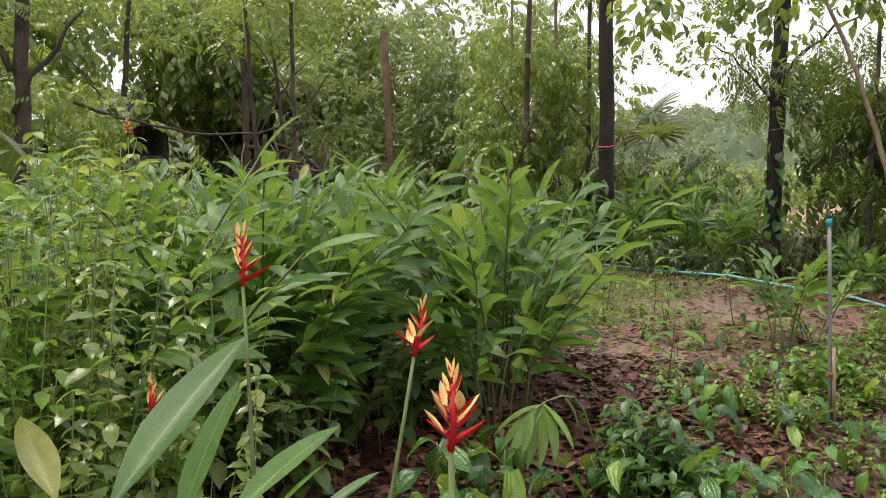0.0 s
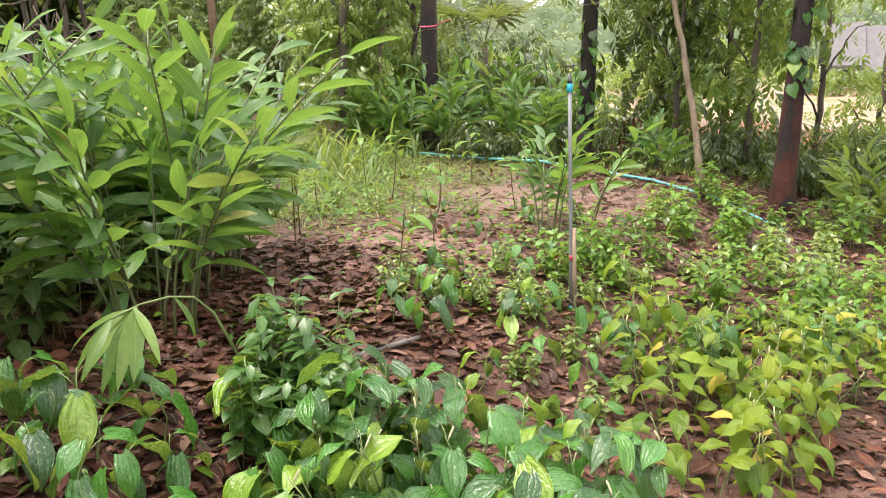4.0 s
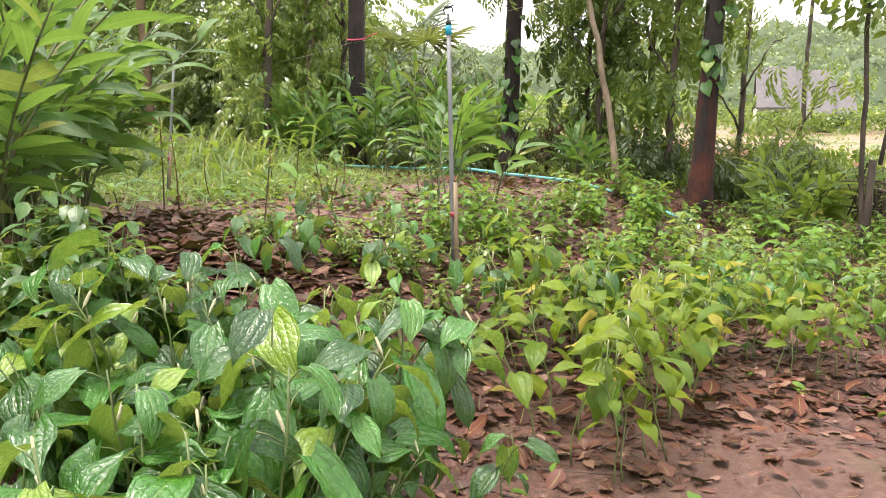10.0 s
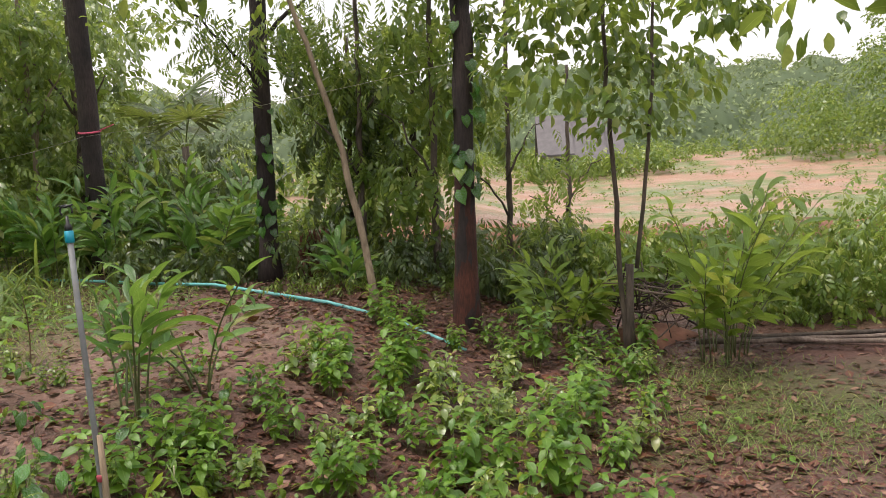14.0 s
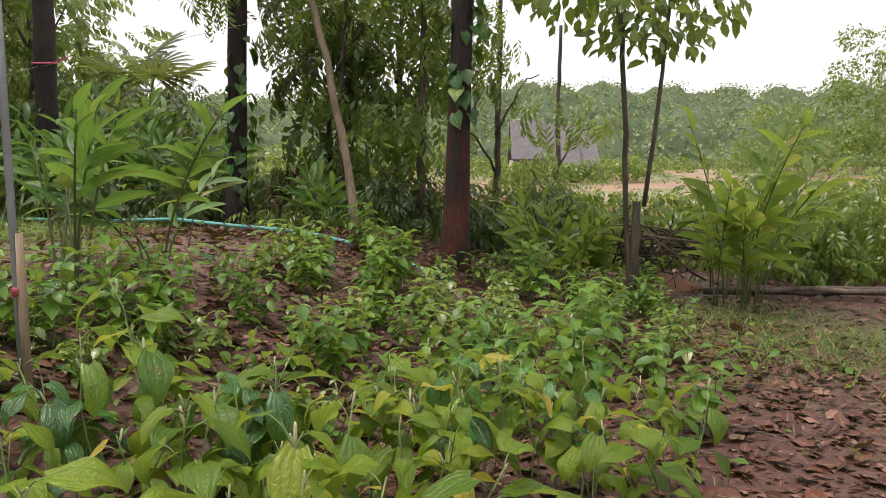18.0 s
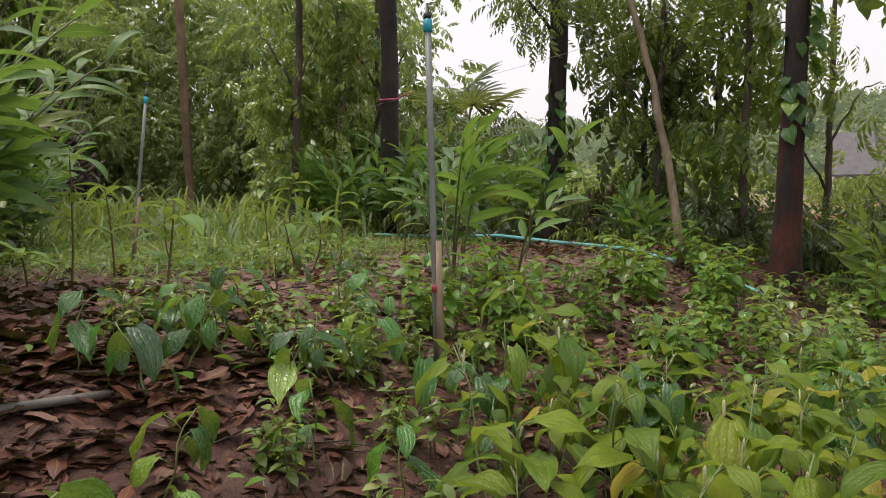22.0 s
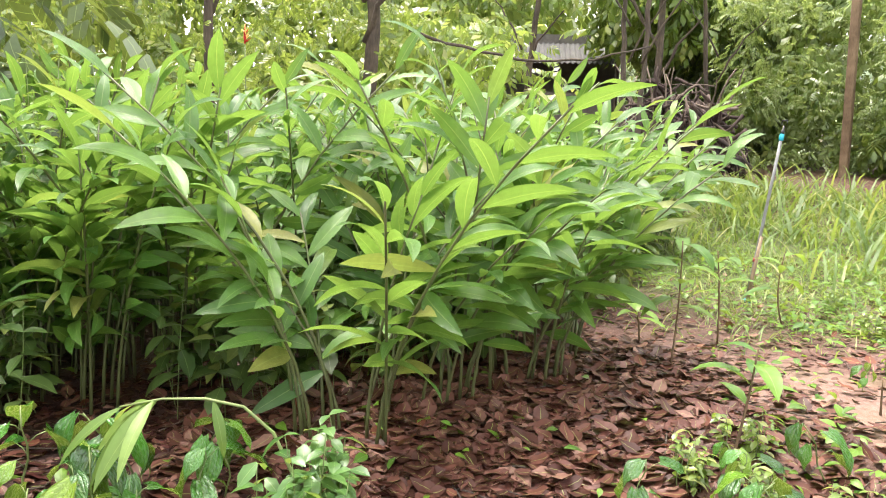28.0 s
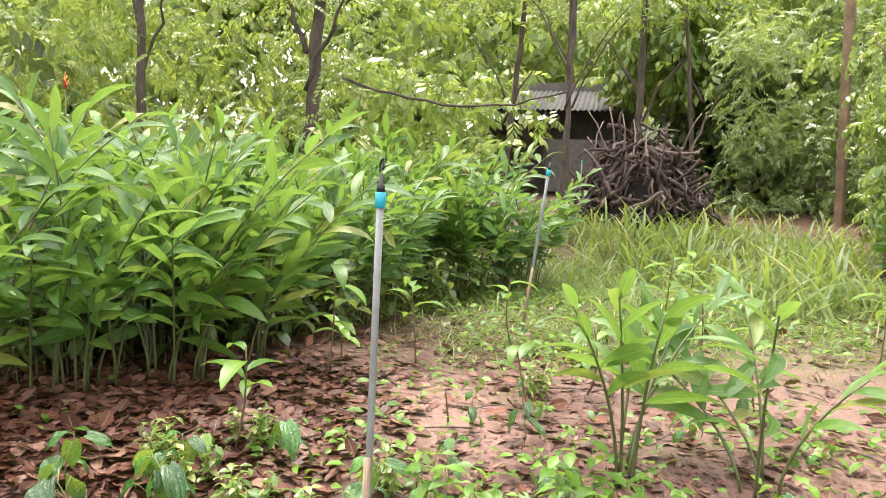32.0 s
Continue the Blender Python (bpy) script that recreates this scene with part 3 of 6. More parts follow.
    # the leaning pale sapling
    tree("leaning_sapling", "thin pale sapling that leans and bends", (0.77, 4.15), (-0.55, 4.9, 4.6), 0.04, 0.018, M_BARK_L,
         [(spread(16, (-3.2, -0.4, 3.45), (0.4, 1.3, 4.4), 8), 0.5, 620, BROAD_LEAF, 0.2, M_TREE, 0.6)], bend=(0.22, 0, 0), limbs=[((-1.2, 0.65, 4.1), (-2.8, 0.4, 4.0), 0.014), ((-1.1, 0.6, 3.9), (0.2, 0.4, 4.2), 0.014)], seed=5, flare=1.5, sides=8)
    # two thin saplings out of one stub, with umbrella crowns
    st = tree("umbrella_sapling", "pair of thin dark saplings with drooping compound leaves", (3.2, 4.25), (3.1, 4.35, 4.2), 0.028, 0.016, M_BARK_M,
              [(spread(18, (-1.0, -0.7, 2.35), (0.95, 0.7, 3.7), 9), 0.42, 1300, BROAD_LEAF, 0.155, M_TREE, 0.6)], bend=(-0.05, 0, 0), seed=6, flare=1.2, sides=8)
    part("second_stem", tube_mesh("second_stem", curve_points((0.12, 0.05, 0.9), (0.38, 0.12, 4.2), (0.06, 0, 0), 12, 0.01, 3), np.linspace(0.022, 0.012, 12), M_BARK_M, 8), st)
    part("stub", tube_mesh("stub", [(0.02, 0, -0.05), (0.03, 0, 0.4), (0.05, 0.02, 0.95)], [0.07, 0.045, 0.034], M_BARK_M, 9, 0.16), st, "broken grey stub")
    # bushy middle trees between the trunks
    for k, (x, y, h, mat, n, tm, sz) in enumerate(((0.35, 6.6, 3.9, M_TREE, 340, SPRAY_N, 0.32), (1.0, 7.2, 3.6, M_TREE, 360, SPRAY_B, 0.32), (0.1, 7.4, 3.4, M_TREE_D, 280, SPRAY_B, 0.36),
                                               (2.3, 7.6, 3.8, M_TREE, 150, SPRAY_N, 0.34), (3.3, 8.8, 3.0, M_TREE_L, 70, SPRAY_B, 0.28), (1.3, 6.2, 4.4, M_TREE, 270, SPRAY_B, 0.32))):
        tree("slender_tree", "slender brown tree hung with narrow leaves", (x, y), (x + 0.1, y + 0.1, h), 0.05, 0.025, M_BARK_M,
             [(spread(14, (-0.75, -0.5, 0.9), (0.75, 0.5, h), 20 + k), 0.4, n, tm, sz, mat, 0.9)], limbs=[((0, 0, 1.4), (-0.6, -0.2, 2.2), 0.02), ((0, 0, 1.9), (0.6, 0.1, 2.7), 0.02)], seed=30 + k, flare=1.2, sides=8)
    # thin trunks on the west side
    for k, (x, y, h, r) in enumerate(((-5.6, 8.2, 6.5, 0.075), (-5.05, 8.9, 6.5, 0.05), (-4.55, 9.3, 6.5, 0.06), (-6.4, 9.6, 6, 0.05))):
        tree("thin_tree", "thin brown-trunked tree with light green hanging leaves", (x, y), (x + RS.normal(0, 0.15), y + 0.1, h), r, r * 0.6, M_BARK_M if k % 2 == 0 else M_BARK_L,
             [(spread(15, (-1.0, -0.6, 0.9), (1.0, 0.9, 5.2), 40 + k), 0.42, 215, SPRAY_B, 0.34, M_TREE if k % 3 else M_TREE_L, 0.4)], limbs=[((0, 0, 2.0), (0.7, -0.3, 3.2), 0.025), ((0, 0, 2.6), (-0.8, 0.1, 3.6), 0.025)], seed=50 + k, flare=1.3, sides=8)


build_trees()


def build_woods():
    """Walls of leaves behind and round the garden."""
    def wood(name, label, boxes, seed, kind="stuff", rooted=False):
        pieces = {}
        for k, (lo, hi, clumps, radius, count, tmpl, size, mat, hang) in enumerate(boxes):
            c = spread(clumps, lo, hi, seed + k)
            if rooted:
                c[:, 2] += ground_z(c[:, 0], c[:, 1])
            pieces.setdefault(mat, []).append(leaf_cloud(c, radius, count, tmpl, size, seed + 50 + k, hang, 0.8))
        mats = list(pieces)
        sets = [join(pieces[m]) for m in mats]
        idx = np.concatenate([np.full(len(s[1]), i) for i, s in enumerate(sets)])
        v, q, u = join(sets)
        tagged(new(name, mesh_from(name, v, q, u, mats, idx)), label, "trees", kind=kind)

    wood("west_thicket", "dense thicket of light and dark green trees", [
        ((-8.6, 11, 0.3), (-5, 13.5, 4.8), 50, 0.65, 700, SPRAY_B, 0.4, M_TREE_LIT, 0.35),
        ((-15, 15, 0.3), (-6, 18, 8), 85, 1.0, 1700, SPRAY_F, 0.55, M_TREE_LIT, 0.2),
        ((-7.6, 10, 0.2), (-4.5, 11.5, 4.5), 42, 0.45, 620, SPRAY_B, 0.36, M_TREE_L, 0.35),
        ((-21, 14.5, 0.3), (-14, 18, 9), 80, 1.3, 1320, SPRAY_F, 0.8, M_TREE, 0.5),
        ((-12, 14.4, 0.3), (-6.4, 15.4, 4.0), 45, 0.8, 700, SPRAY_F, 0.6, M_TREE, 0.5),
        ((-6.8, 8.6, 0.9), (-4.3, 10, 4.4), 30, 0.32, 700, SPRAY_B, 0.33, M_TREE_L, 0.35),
        ((-10.6, 13.6, 0.6), (-7.0, 15.0, 6.0), 46, 0.55, 1050, SPRAY_B, 0.42, M_TREE_LIT, 0.3),
        ((-5, 10, 0.0), (-1.5, 12.5, 1.1), 40, 0.5, 700, SPRAY_S, 0.4, M_TREE, 0.2),
        ((-3.2, 11, 0.0), (0.5, 14, 1.0), 30, 0.6, 420, SPRAY_F, 0.5, M_TREE_D, 0.4)], 100)
    wood("south_thicket", "sunlit leafy trees behind the galangal bed", [
        ((-15, -4, 0.4), (-9.5, 2.2, 6.5), 80, 0.8, 1300, SPRAY_S, 0.45, M_TREE, 0.15),
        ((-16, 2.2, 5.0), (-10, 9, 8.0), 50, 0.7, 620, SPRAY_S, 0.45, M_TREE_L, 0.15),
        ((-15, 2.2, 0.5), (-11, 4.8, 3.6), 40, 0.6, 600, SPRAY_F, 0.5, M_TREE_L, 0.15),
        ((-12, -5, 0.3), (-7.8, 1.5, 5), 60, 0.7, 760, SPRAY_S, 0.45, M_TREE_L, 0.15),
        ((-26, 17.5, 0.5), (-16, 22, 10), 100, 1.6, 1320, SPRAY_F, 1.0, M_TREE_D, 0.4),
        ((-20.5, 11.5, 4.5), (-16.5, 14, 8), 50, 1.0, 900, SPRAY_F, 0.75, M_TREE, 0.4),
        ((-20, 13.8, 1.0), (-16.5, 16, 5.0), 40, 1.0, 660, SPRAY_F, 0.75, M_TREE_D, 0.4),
        ((-32, -14, 0.5), (-21, 8.5, 11), 170, 1.7, 2300, SPRAY_F, 0.85, M_TREE, 0.15),
        ((-48, -24, 0.5), (-38, 22, 15), 180, 2.8, 5000, SPRAY_F, 2.0, M_TREE, 0.15),
        ((-20.5, 6.6, 1.4), (-17, 8.6, 4.6), 24, 0.5, 110, SPRAY_F, 0.6, M_TREE_L, 0.15),
        ((-15.0, 11.8, 0.3), (-12.2, 13.4, 6), 40, 0.6, 900, SPRAY_S, 0.42, M_TREE_LIT, 0.15),
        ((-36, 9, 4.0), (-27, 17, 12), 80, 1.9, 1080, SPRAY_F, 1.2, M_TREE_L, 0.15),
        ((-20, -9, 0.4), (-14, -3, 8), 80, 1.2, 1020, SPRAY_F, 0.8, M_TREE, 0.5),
        ((-16.5, 14, 0.3), (-12.5, 16.5, 6), 50, 0.8, 900, SPRAY_F, 0.48, M_TREE_LIT, 0.15),
        ((-12.6, 13.8, 1.0), (-8.8, 15.5, 6.5), 44, 0.55, 1100, SPRAY_S, 0.42, M_TREE_LIT, 0.1),
        ((-9, -7, 0.2), (-4.5, -3, 4.5), 60, 0.8, 780, SPRAY_F, 0.6, M_TREE_D, 0.5)], 200)
    wood("east_scrub", "tangled bright green scrub along the ditch", [
        ((5.2, 5.2, -0.6), (10.5, 9.5, 0.75), 90, 0.42, 2700, SPRAY_B, 0.24, M_TREE, 0.4),
        ((4.4, 4.9, -0.45), (6.0, 6.5, 0.25), 30, 0.35, 700, SPRAY_B, 0.24, M_TREE, 0.4),
        ((6.4, 3.9, -0.4), (9.5, 6.0, 0.85), 50, 0.45, 1500, SPRAY_B, 0.22, M_TREE_L, 0.4),
        ((9, 7, -0.2), (13, 12, 0.9), 45, 0.5, 1100, SPRAY_F, 0.3, M_TREE_L, 0.5),
        ((3.2, 7.2, -0.6), (6, 9.5, 0.4), 40, 0.45, 900, SPRAY_B, 0.3, M_TREE, 0.4),
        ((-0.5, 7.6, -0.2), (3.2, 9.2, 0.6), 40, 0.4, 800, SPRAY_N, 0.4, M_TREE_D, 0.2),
        ((28, 46, 2.0), (46, 56, 5.5), 60, 1.3, 1500, SPRAY_F, 0.7, M_TREE, 0.6),
        ((31.5, 47, 5.0), (36, 52, 9.0), 16, 1.0, 420, SPRAY_F, 0.6, M_TREE, 0.6)], 300)
    # the shade between the trunks is painted by the dark leaf colour
    wood("tree_undergrowth", "low undergrowth darkened as shade between the trunks", [
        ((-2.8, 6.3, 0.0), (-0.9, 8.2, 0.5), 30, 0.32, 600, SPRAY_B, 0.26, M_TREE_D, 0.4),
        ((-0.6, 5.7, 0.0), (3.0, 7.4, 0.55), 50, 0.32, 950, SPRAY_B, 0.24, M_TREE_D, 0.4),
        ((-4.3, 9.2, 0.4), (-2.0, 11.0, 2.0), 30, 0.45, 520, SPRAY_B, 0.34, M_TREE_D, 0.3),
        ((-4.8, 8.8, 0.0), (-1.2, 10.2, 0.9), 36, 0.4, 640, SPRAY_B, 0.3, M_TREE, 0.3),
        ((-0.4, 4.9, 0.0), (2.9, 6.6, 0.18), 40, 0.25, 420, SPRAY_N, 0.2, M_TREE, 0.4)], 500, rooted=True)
    wood("field_hedge", "low green bushes round the far house", [
        ((1, 30, 0.0), (40, 43, 0.55), 300, 0.45, 20000, FAR_LEAF, 0.2, M_TREE, 0.4),
        ((0, 14, 0.02), (30, 31, 0.1), 420, 0.22, 11000, FAR_LEAF, 0.1, M_GRASS, 0.1),
        ((-12, 24, 0.2), (2, 34, 1.0), 70, 1.1, 9000, FAR_LEAF, 0.26, M_TREE, 0.4),
        ((15.5, 26, 0.2), (25, 33, 2.6), 60, 0.9, 10000, FAR_LEAF, 0.2, M_TREE, 0.4),
        ((19.5, 28, 2.6), (24, 32, 5.8), 16, 0.8, 3200, FAR_LEAF, 0.2, M_TREE, 0.5),
        ((4.2, 26.5, 0.1), (10.0, 29.0, 0.75), 46, 0.4, 3600, FAR_LEAF, 0.18, M_TREE, 0.4),
        ((3, 36, 0.0), (14, 42, 0.6), 90, 0.5, 7000, FAR_LEAF, 0.2, M_TREE, 0.4),
        ((24, 30, 0.2), (42, 38, 1.6), 70, 0.9, 7000, FAR_LEAF, 0.26, M_TREE, 0.4)], 400, rooted=True)
    A, R = np.meshgrid(np.linspace(-1.1, 1.4, 320), np.linspace(40, 75, 46), indexing="ij")
    X, Y = R * np.sin(A), R * np.cos(A)
    domes = np.abs(np.sin(X * 0.62 + np.sin(Y * 0.35)) * np.sin(Y * 0.58 + 1.3 * np.sin(X * 0.27))) ** 0.5
    Z = 0.6 + (R - 40) * 0.205 * (1 + 0.1 * np.sin(A * 9)) + (2.4 * domes + 0.6 * np.abs(np.sin(X * 2.1) * np.sin(Y * 1.8 + X * 0.7))) * np.clip((R - 40) / 4, 0, 1)
    i, j = np.meshgrid(np.arange(319), np.arange(45), indexing="ij")
    hill = (np.stack([X, Y, Z], -1).reshape(-1, 3), np.stack([i * 46 + j, (i + 1) * 46 + j, (i + 1) * 46 + j + 1, i * 46 + j + 1], -1).reshape(-1, 4), np.stack([A * 40, R], -1).reshape(-1, 2))
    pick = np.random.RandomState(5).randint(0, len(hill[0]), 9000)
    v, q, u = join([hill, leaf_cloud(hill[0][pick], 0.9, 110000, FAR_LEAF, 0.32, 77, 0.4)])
    tagged(new("far_woods", mesh_from("far_woods", v, q, u, [M_FAR_HAZE])), "wooded hillside paled by haze, far across the field", "woods", kind="stuff")


build_woods()


def build_overhang():
    """The tree beside the path on the east, whose limb hangs over the ditch edge."""
    t = tree("broadleaf_tree", "brown tree whose leafy limb hangs low over the path", (6.9, 1.3), (7.1, 1.4, 6.0), 0.09, 0.06, M_BARK_M,
             [(spread(14, (-1.2, -1.2, 3.2), (1.4, 1.4, 6.0), 33), 0.55, 700, BROAD_LEAF, 0.19, M_TREE, 0.5)], limbs=[((0, 0, 2.6), (-2.7, 0.8, 3.2), 0.035), ((-1.5, 0.4, 2.9), (-2.4, -0.2, 3.0), 0.016)], seed=72, flare=1.3)
    v, q, u = leaf_cloud([(-1.6, 0.5, 3.0), (-2.1, 0.6, 2.9), (-2.6, 0.8, 3.05), (-2.9, 0.9, 2.85), (-2.2, 0.0, 2.95), (-2.5, -0.2, 2.8)], 0.42, 90, BROAD_LEAF, 0.19, 35, 0.8)
    part("crown", mesh_from("crown", v, q, u, [M_TREE]), t)


build_overhang()


# ---- sprinkler risers, pipes, posts ----
def sprinkler(base, lean, height, label, stake=True):
    """A grey riser with a blue coupling and a black sprinkler head on a wooden stake."""
    x, y = base
    ob = thing("sprinkler_riser", label, "sprinkler", Matrix.Translation((x, y, gz(x, y) - 0.05)) @ pose(0, 0, 0, lean[0], lean[1], 0), group="sprinkler risers")
    part("pipe", tube_mesh("pipe", [(0, 0, 0), (0, 0, height * 0.3), (0, 0, height * 0.7), (0, 0, height)], 0.0125, M_PIPE_G, 10), ob)
    z = height
    part("coupling", tube_mesh("coupling", [(0, 0, z - 0.03), (0, 0, z - 0.027), (0, 0, z + 0.02), (0, 0, z + 0.022)], [0.015, 0.0185, 0.0185, 0.014], M_PIPE_B, 12), ob, "bright blue pipe coupling")
    part("nozzle_base", tube_mesh("nozzle_base", [(0, 0, z + 0.02), (0, 0, z + 0.045), (0, 0, z + 0.05), (0, 0, z + 0.085)], [0.015, 0.014, 0.008, 0.006], M_BLACK, 10), ob, "black threaded nozzle")
    a = np.linspace(-0.5, 3.9, 12)
    arc = [(0.026 * math.cos(t), 0, z + 0.105 + 0.024 * math.sin(t)) for t in a]
    part("nozzle_bridge", tube_mesh("nozzle_bridge", arc, 0.004, M_BLACK, 6), ob)
    part("rotor", tube_mesh("rotor", [(-0.03, 0.004, z + 0.128), (0.0, 0, z + 0.122), (0.034, -0.004, z + 0.13)], [0.003, 0.007, 0.003], M_BLACK, 6), ob)
    if stake:
        part("stake", tube_mesh("stake", [(0.022, -0.012, -0.02), (0.024, -0.014, 0.3), (0.024, -0.012, 0.58)], [0.013, 0.014, 0.012], M_STAKE, 6, 0.12), ob, "split wooden stake tied to the pipe")
    part("tie", tube_mesh("tie", [(0.008, -0.005, 0.375), (0.008, -0.005, 0.378), (0.008, -0.005, 0.402), (0.008, -0.005, 0.405)], [0.017, 0.021, 0.021, 0.017], M_TAPE, 12), ob, "red tape binding")
    part("foot", tube_mesh("foot", [(0, 0, 0.02), (0, 0, 0.075)], 0.019, M_PIPE_B, 10), ob, "blue tee at the foot")
    part("foot_arm", tube_mesh("foot_arm", [(-0.05, 0.0, 0.045), (0.05, 0.0, 0.045)], 0.016, M_PIPE_B, 10), ob)
    return ob


def build_pipes():
    sprinkler((0.0, 0.0), (-1.0, -1.6), 1.44, "slim grey sprinkler riser with blue coupling beside a stake")
    sprinkler((-3.28, 1.93), (-6.0, 2.5), 1.36, "leaning grey sprinkler riser in long grass")
    sprinkler((-10.6, 6.1), (0, 1), 1.25, "far grey sprinkler riser before a wood heap", stake=False)
    rs = np.random.RandomState(3)
    # the fallen riser
    a, b = np.array((-0.98, -1.86)), np.array((-0.62, -1.1))
    pts = [(*(a + (b - a) * t), gz(*(a + (b - a) * t)) + 0.028) for t in np.linspace(0, 1, 8)]
    o = Vector(pts[0])
    ob = thing("fallen_pipe", "fallen grey pipe with blue coupling lying on leaves", "pipe", Matrix.Translation(o))
    part("pipe", tube_mesh("pipe", [Vector(p) - o for p in pts], 0.0135, M_PIPE_O, 10), ob)
    d = (Vector(pts[1]) - Vector(pts[0])).normalized()
    part("coupling", tube_mesh("coupling", [d * -0.03, d * 0.045], 0.02, M_PIPE_B, 12), ob, "bright blue coupling")
    # bright blue hose-pipe in the front bed
    def run(name, label, pts, r, mat):
        p = np.array([(x, y, gz(x, y) + dz) for x, y, dz in pts])
        t = np.linspace(0, len(p) - 1, (len(p) - 1) * 6 + 1)
        f = np.stack([np.interp(t, np.arange(len(p)), p[:, k]) for k in range(3)], 1)
        o = f[0].copy()
        return thing(name, label, "pipe", Matrix.Translation(o), tube_mesh(name, f - o, r, mat, 10))

    run("blue_pipe", "bright blue plastic water pipe on bare soil", [(0.45, -2.13, -0.025), (0.6, -2.2, 0.004), (1.07, -2.43, 0.008), (1.6, -2.69, 0.0), (2.2, -2.95, -0.03)], 0.0185, M_PIPE_B)
    run("ground_pipe", "faded blue-green water pipe along the bare patch", [(-5.5, 8.4, 0.03), (-3.6, 7.3, 0.06), (-2.4, 6.6, 0.06), (-1.4, 5.9, 0.09), (-0.6, 5.3, 0.06), (0.2, 4.6, 0.03), (0.9, 4.2, 0.02), (1.6, 3.9, 0.0)], 0.02, M_PIPE_F)
    run("pipe_stub", "short blue pipe stub in the weeds", [(-0.24, -0.23, 0.03), (-0.185, -0.26, 0.035)], 0.0145, M_PIPE_B)
    # the wooden post and cords
    post = thing("wooden_post", "tall weathered square wooden post", "post", Matrix.Translation((-11.5, 13.1, gz(-11.5, 13.1) - 0.1)) @ pose(0, 0, 0, 0, -2, 20))
    part("post", box_mesh("post", M_WOOD, (0, 0, 2.8, 0.19, 0.16, 5.6), bevel=0.02), post)
    def cord(a, b, sag, r, label):
        ob = thing("cord", label, "cord", Matrix.Translation(a))
        p = curve_points((0, 0, 0), Vector(b) - Vector(a), (0, 0, -sag), 16)
        ob.data = None
        part("strand", tube_mesh("strand", p, r, M_CORD, 5), ob)
    cord((-7.1, 8.8, 1.95), (-3.95, 8.28, 2.3), 0.1, 0.0035, "thin pale cord tied between trees")
    cord((-3.9, 8.27, 2.3), (1.62, 4.5, 2.55), 0.05, 0.0022, "thin pale cord tied between trees")


build_pipes()


# ---- shed, wood heap, far house ----
def sheet_roof(width, depth, rise, pitch=0.18, amp=0.028):
    nx = int(width / pitch * 8)
    x = np.linspace(-width / 2, width / 2, nx + 1)
    y = np.linspace(0, depth, 5)
    X, Y = np.meshgrid(x, y, indexing="ij")
    Z = rise * Y / depth + amp * np.sin(X / pitch * 2 * np.pi)
    v = np.stack([X, Y, Z], -1).reshape(-1, 3)
    i, j = np.meshgrid(np.arange(nx), np.arange(4), indexing="ij")
    q = np.stack([i * 5 + j, (i + 1) * 5 + j, (i + 1) * 5 + j + 1, i * 5 + j + 1], -1).reshape(-1, 4)
    top = v + np.array([0, 0, 0.012])
    return np.concatenate([v, top]), np.concatenate([q[:, ::-1], q + len(v)]), None


def build_shed():
    x, y = -23.0, 11.5
    ob = thing("shed", "low dark shed with grey corrugated roof", "shed", pose(x, y, gz(x, y), 0, 0, 60))
    v, q, _ = sheet_roof(5.6, 2.8, 1.0)
    part("roof", mesh_from("roof", v, q, None, [M_SHEET]), ob, "grey corrugated roof sheets", m=pose(0, -1.8, 2.75))
    v, q, _ = sheet_roof(2.0, 1.0, 0.25)
    part("awning", mesh_from("awning", v, q, None, [M_SHEET_W]), ob, "white awning sheet", m=pose(-1.4, -2.6, 2.35))
    part("back_wall", box_mesh("back_wall", M_SHED, (0, 0.85, 2.0, 5.2, 0.12, 4.0)), ob)
    for wx in (-2.55, 2.55):
        part("side_wall", box_mesh("side_wall", M_SHED, (wx, -0.4, 1.4, 0.1, 2.3, 2.8)), ob)
    part("front_wall", box_mesh("front_wall", M_SHED, (1.0, -1.5, 0.9, 2.8, 0.1, 1.8)), ob)
    for wx in (-2.5, -0.4, 2.5):
        part("post", tube_mesh("post", [(wx, -1.65, 0), (wx, -1.65, 2.8)], 0.06, M_BARK_M, 8), ob)


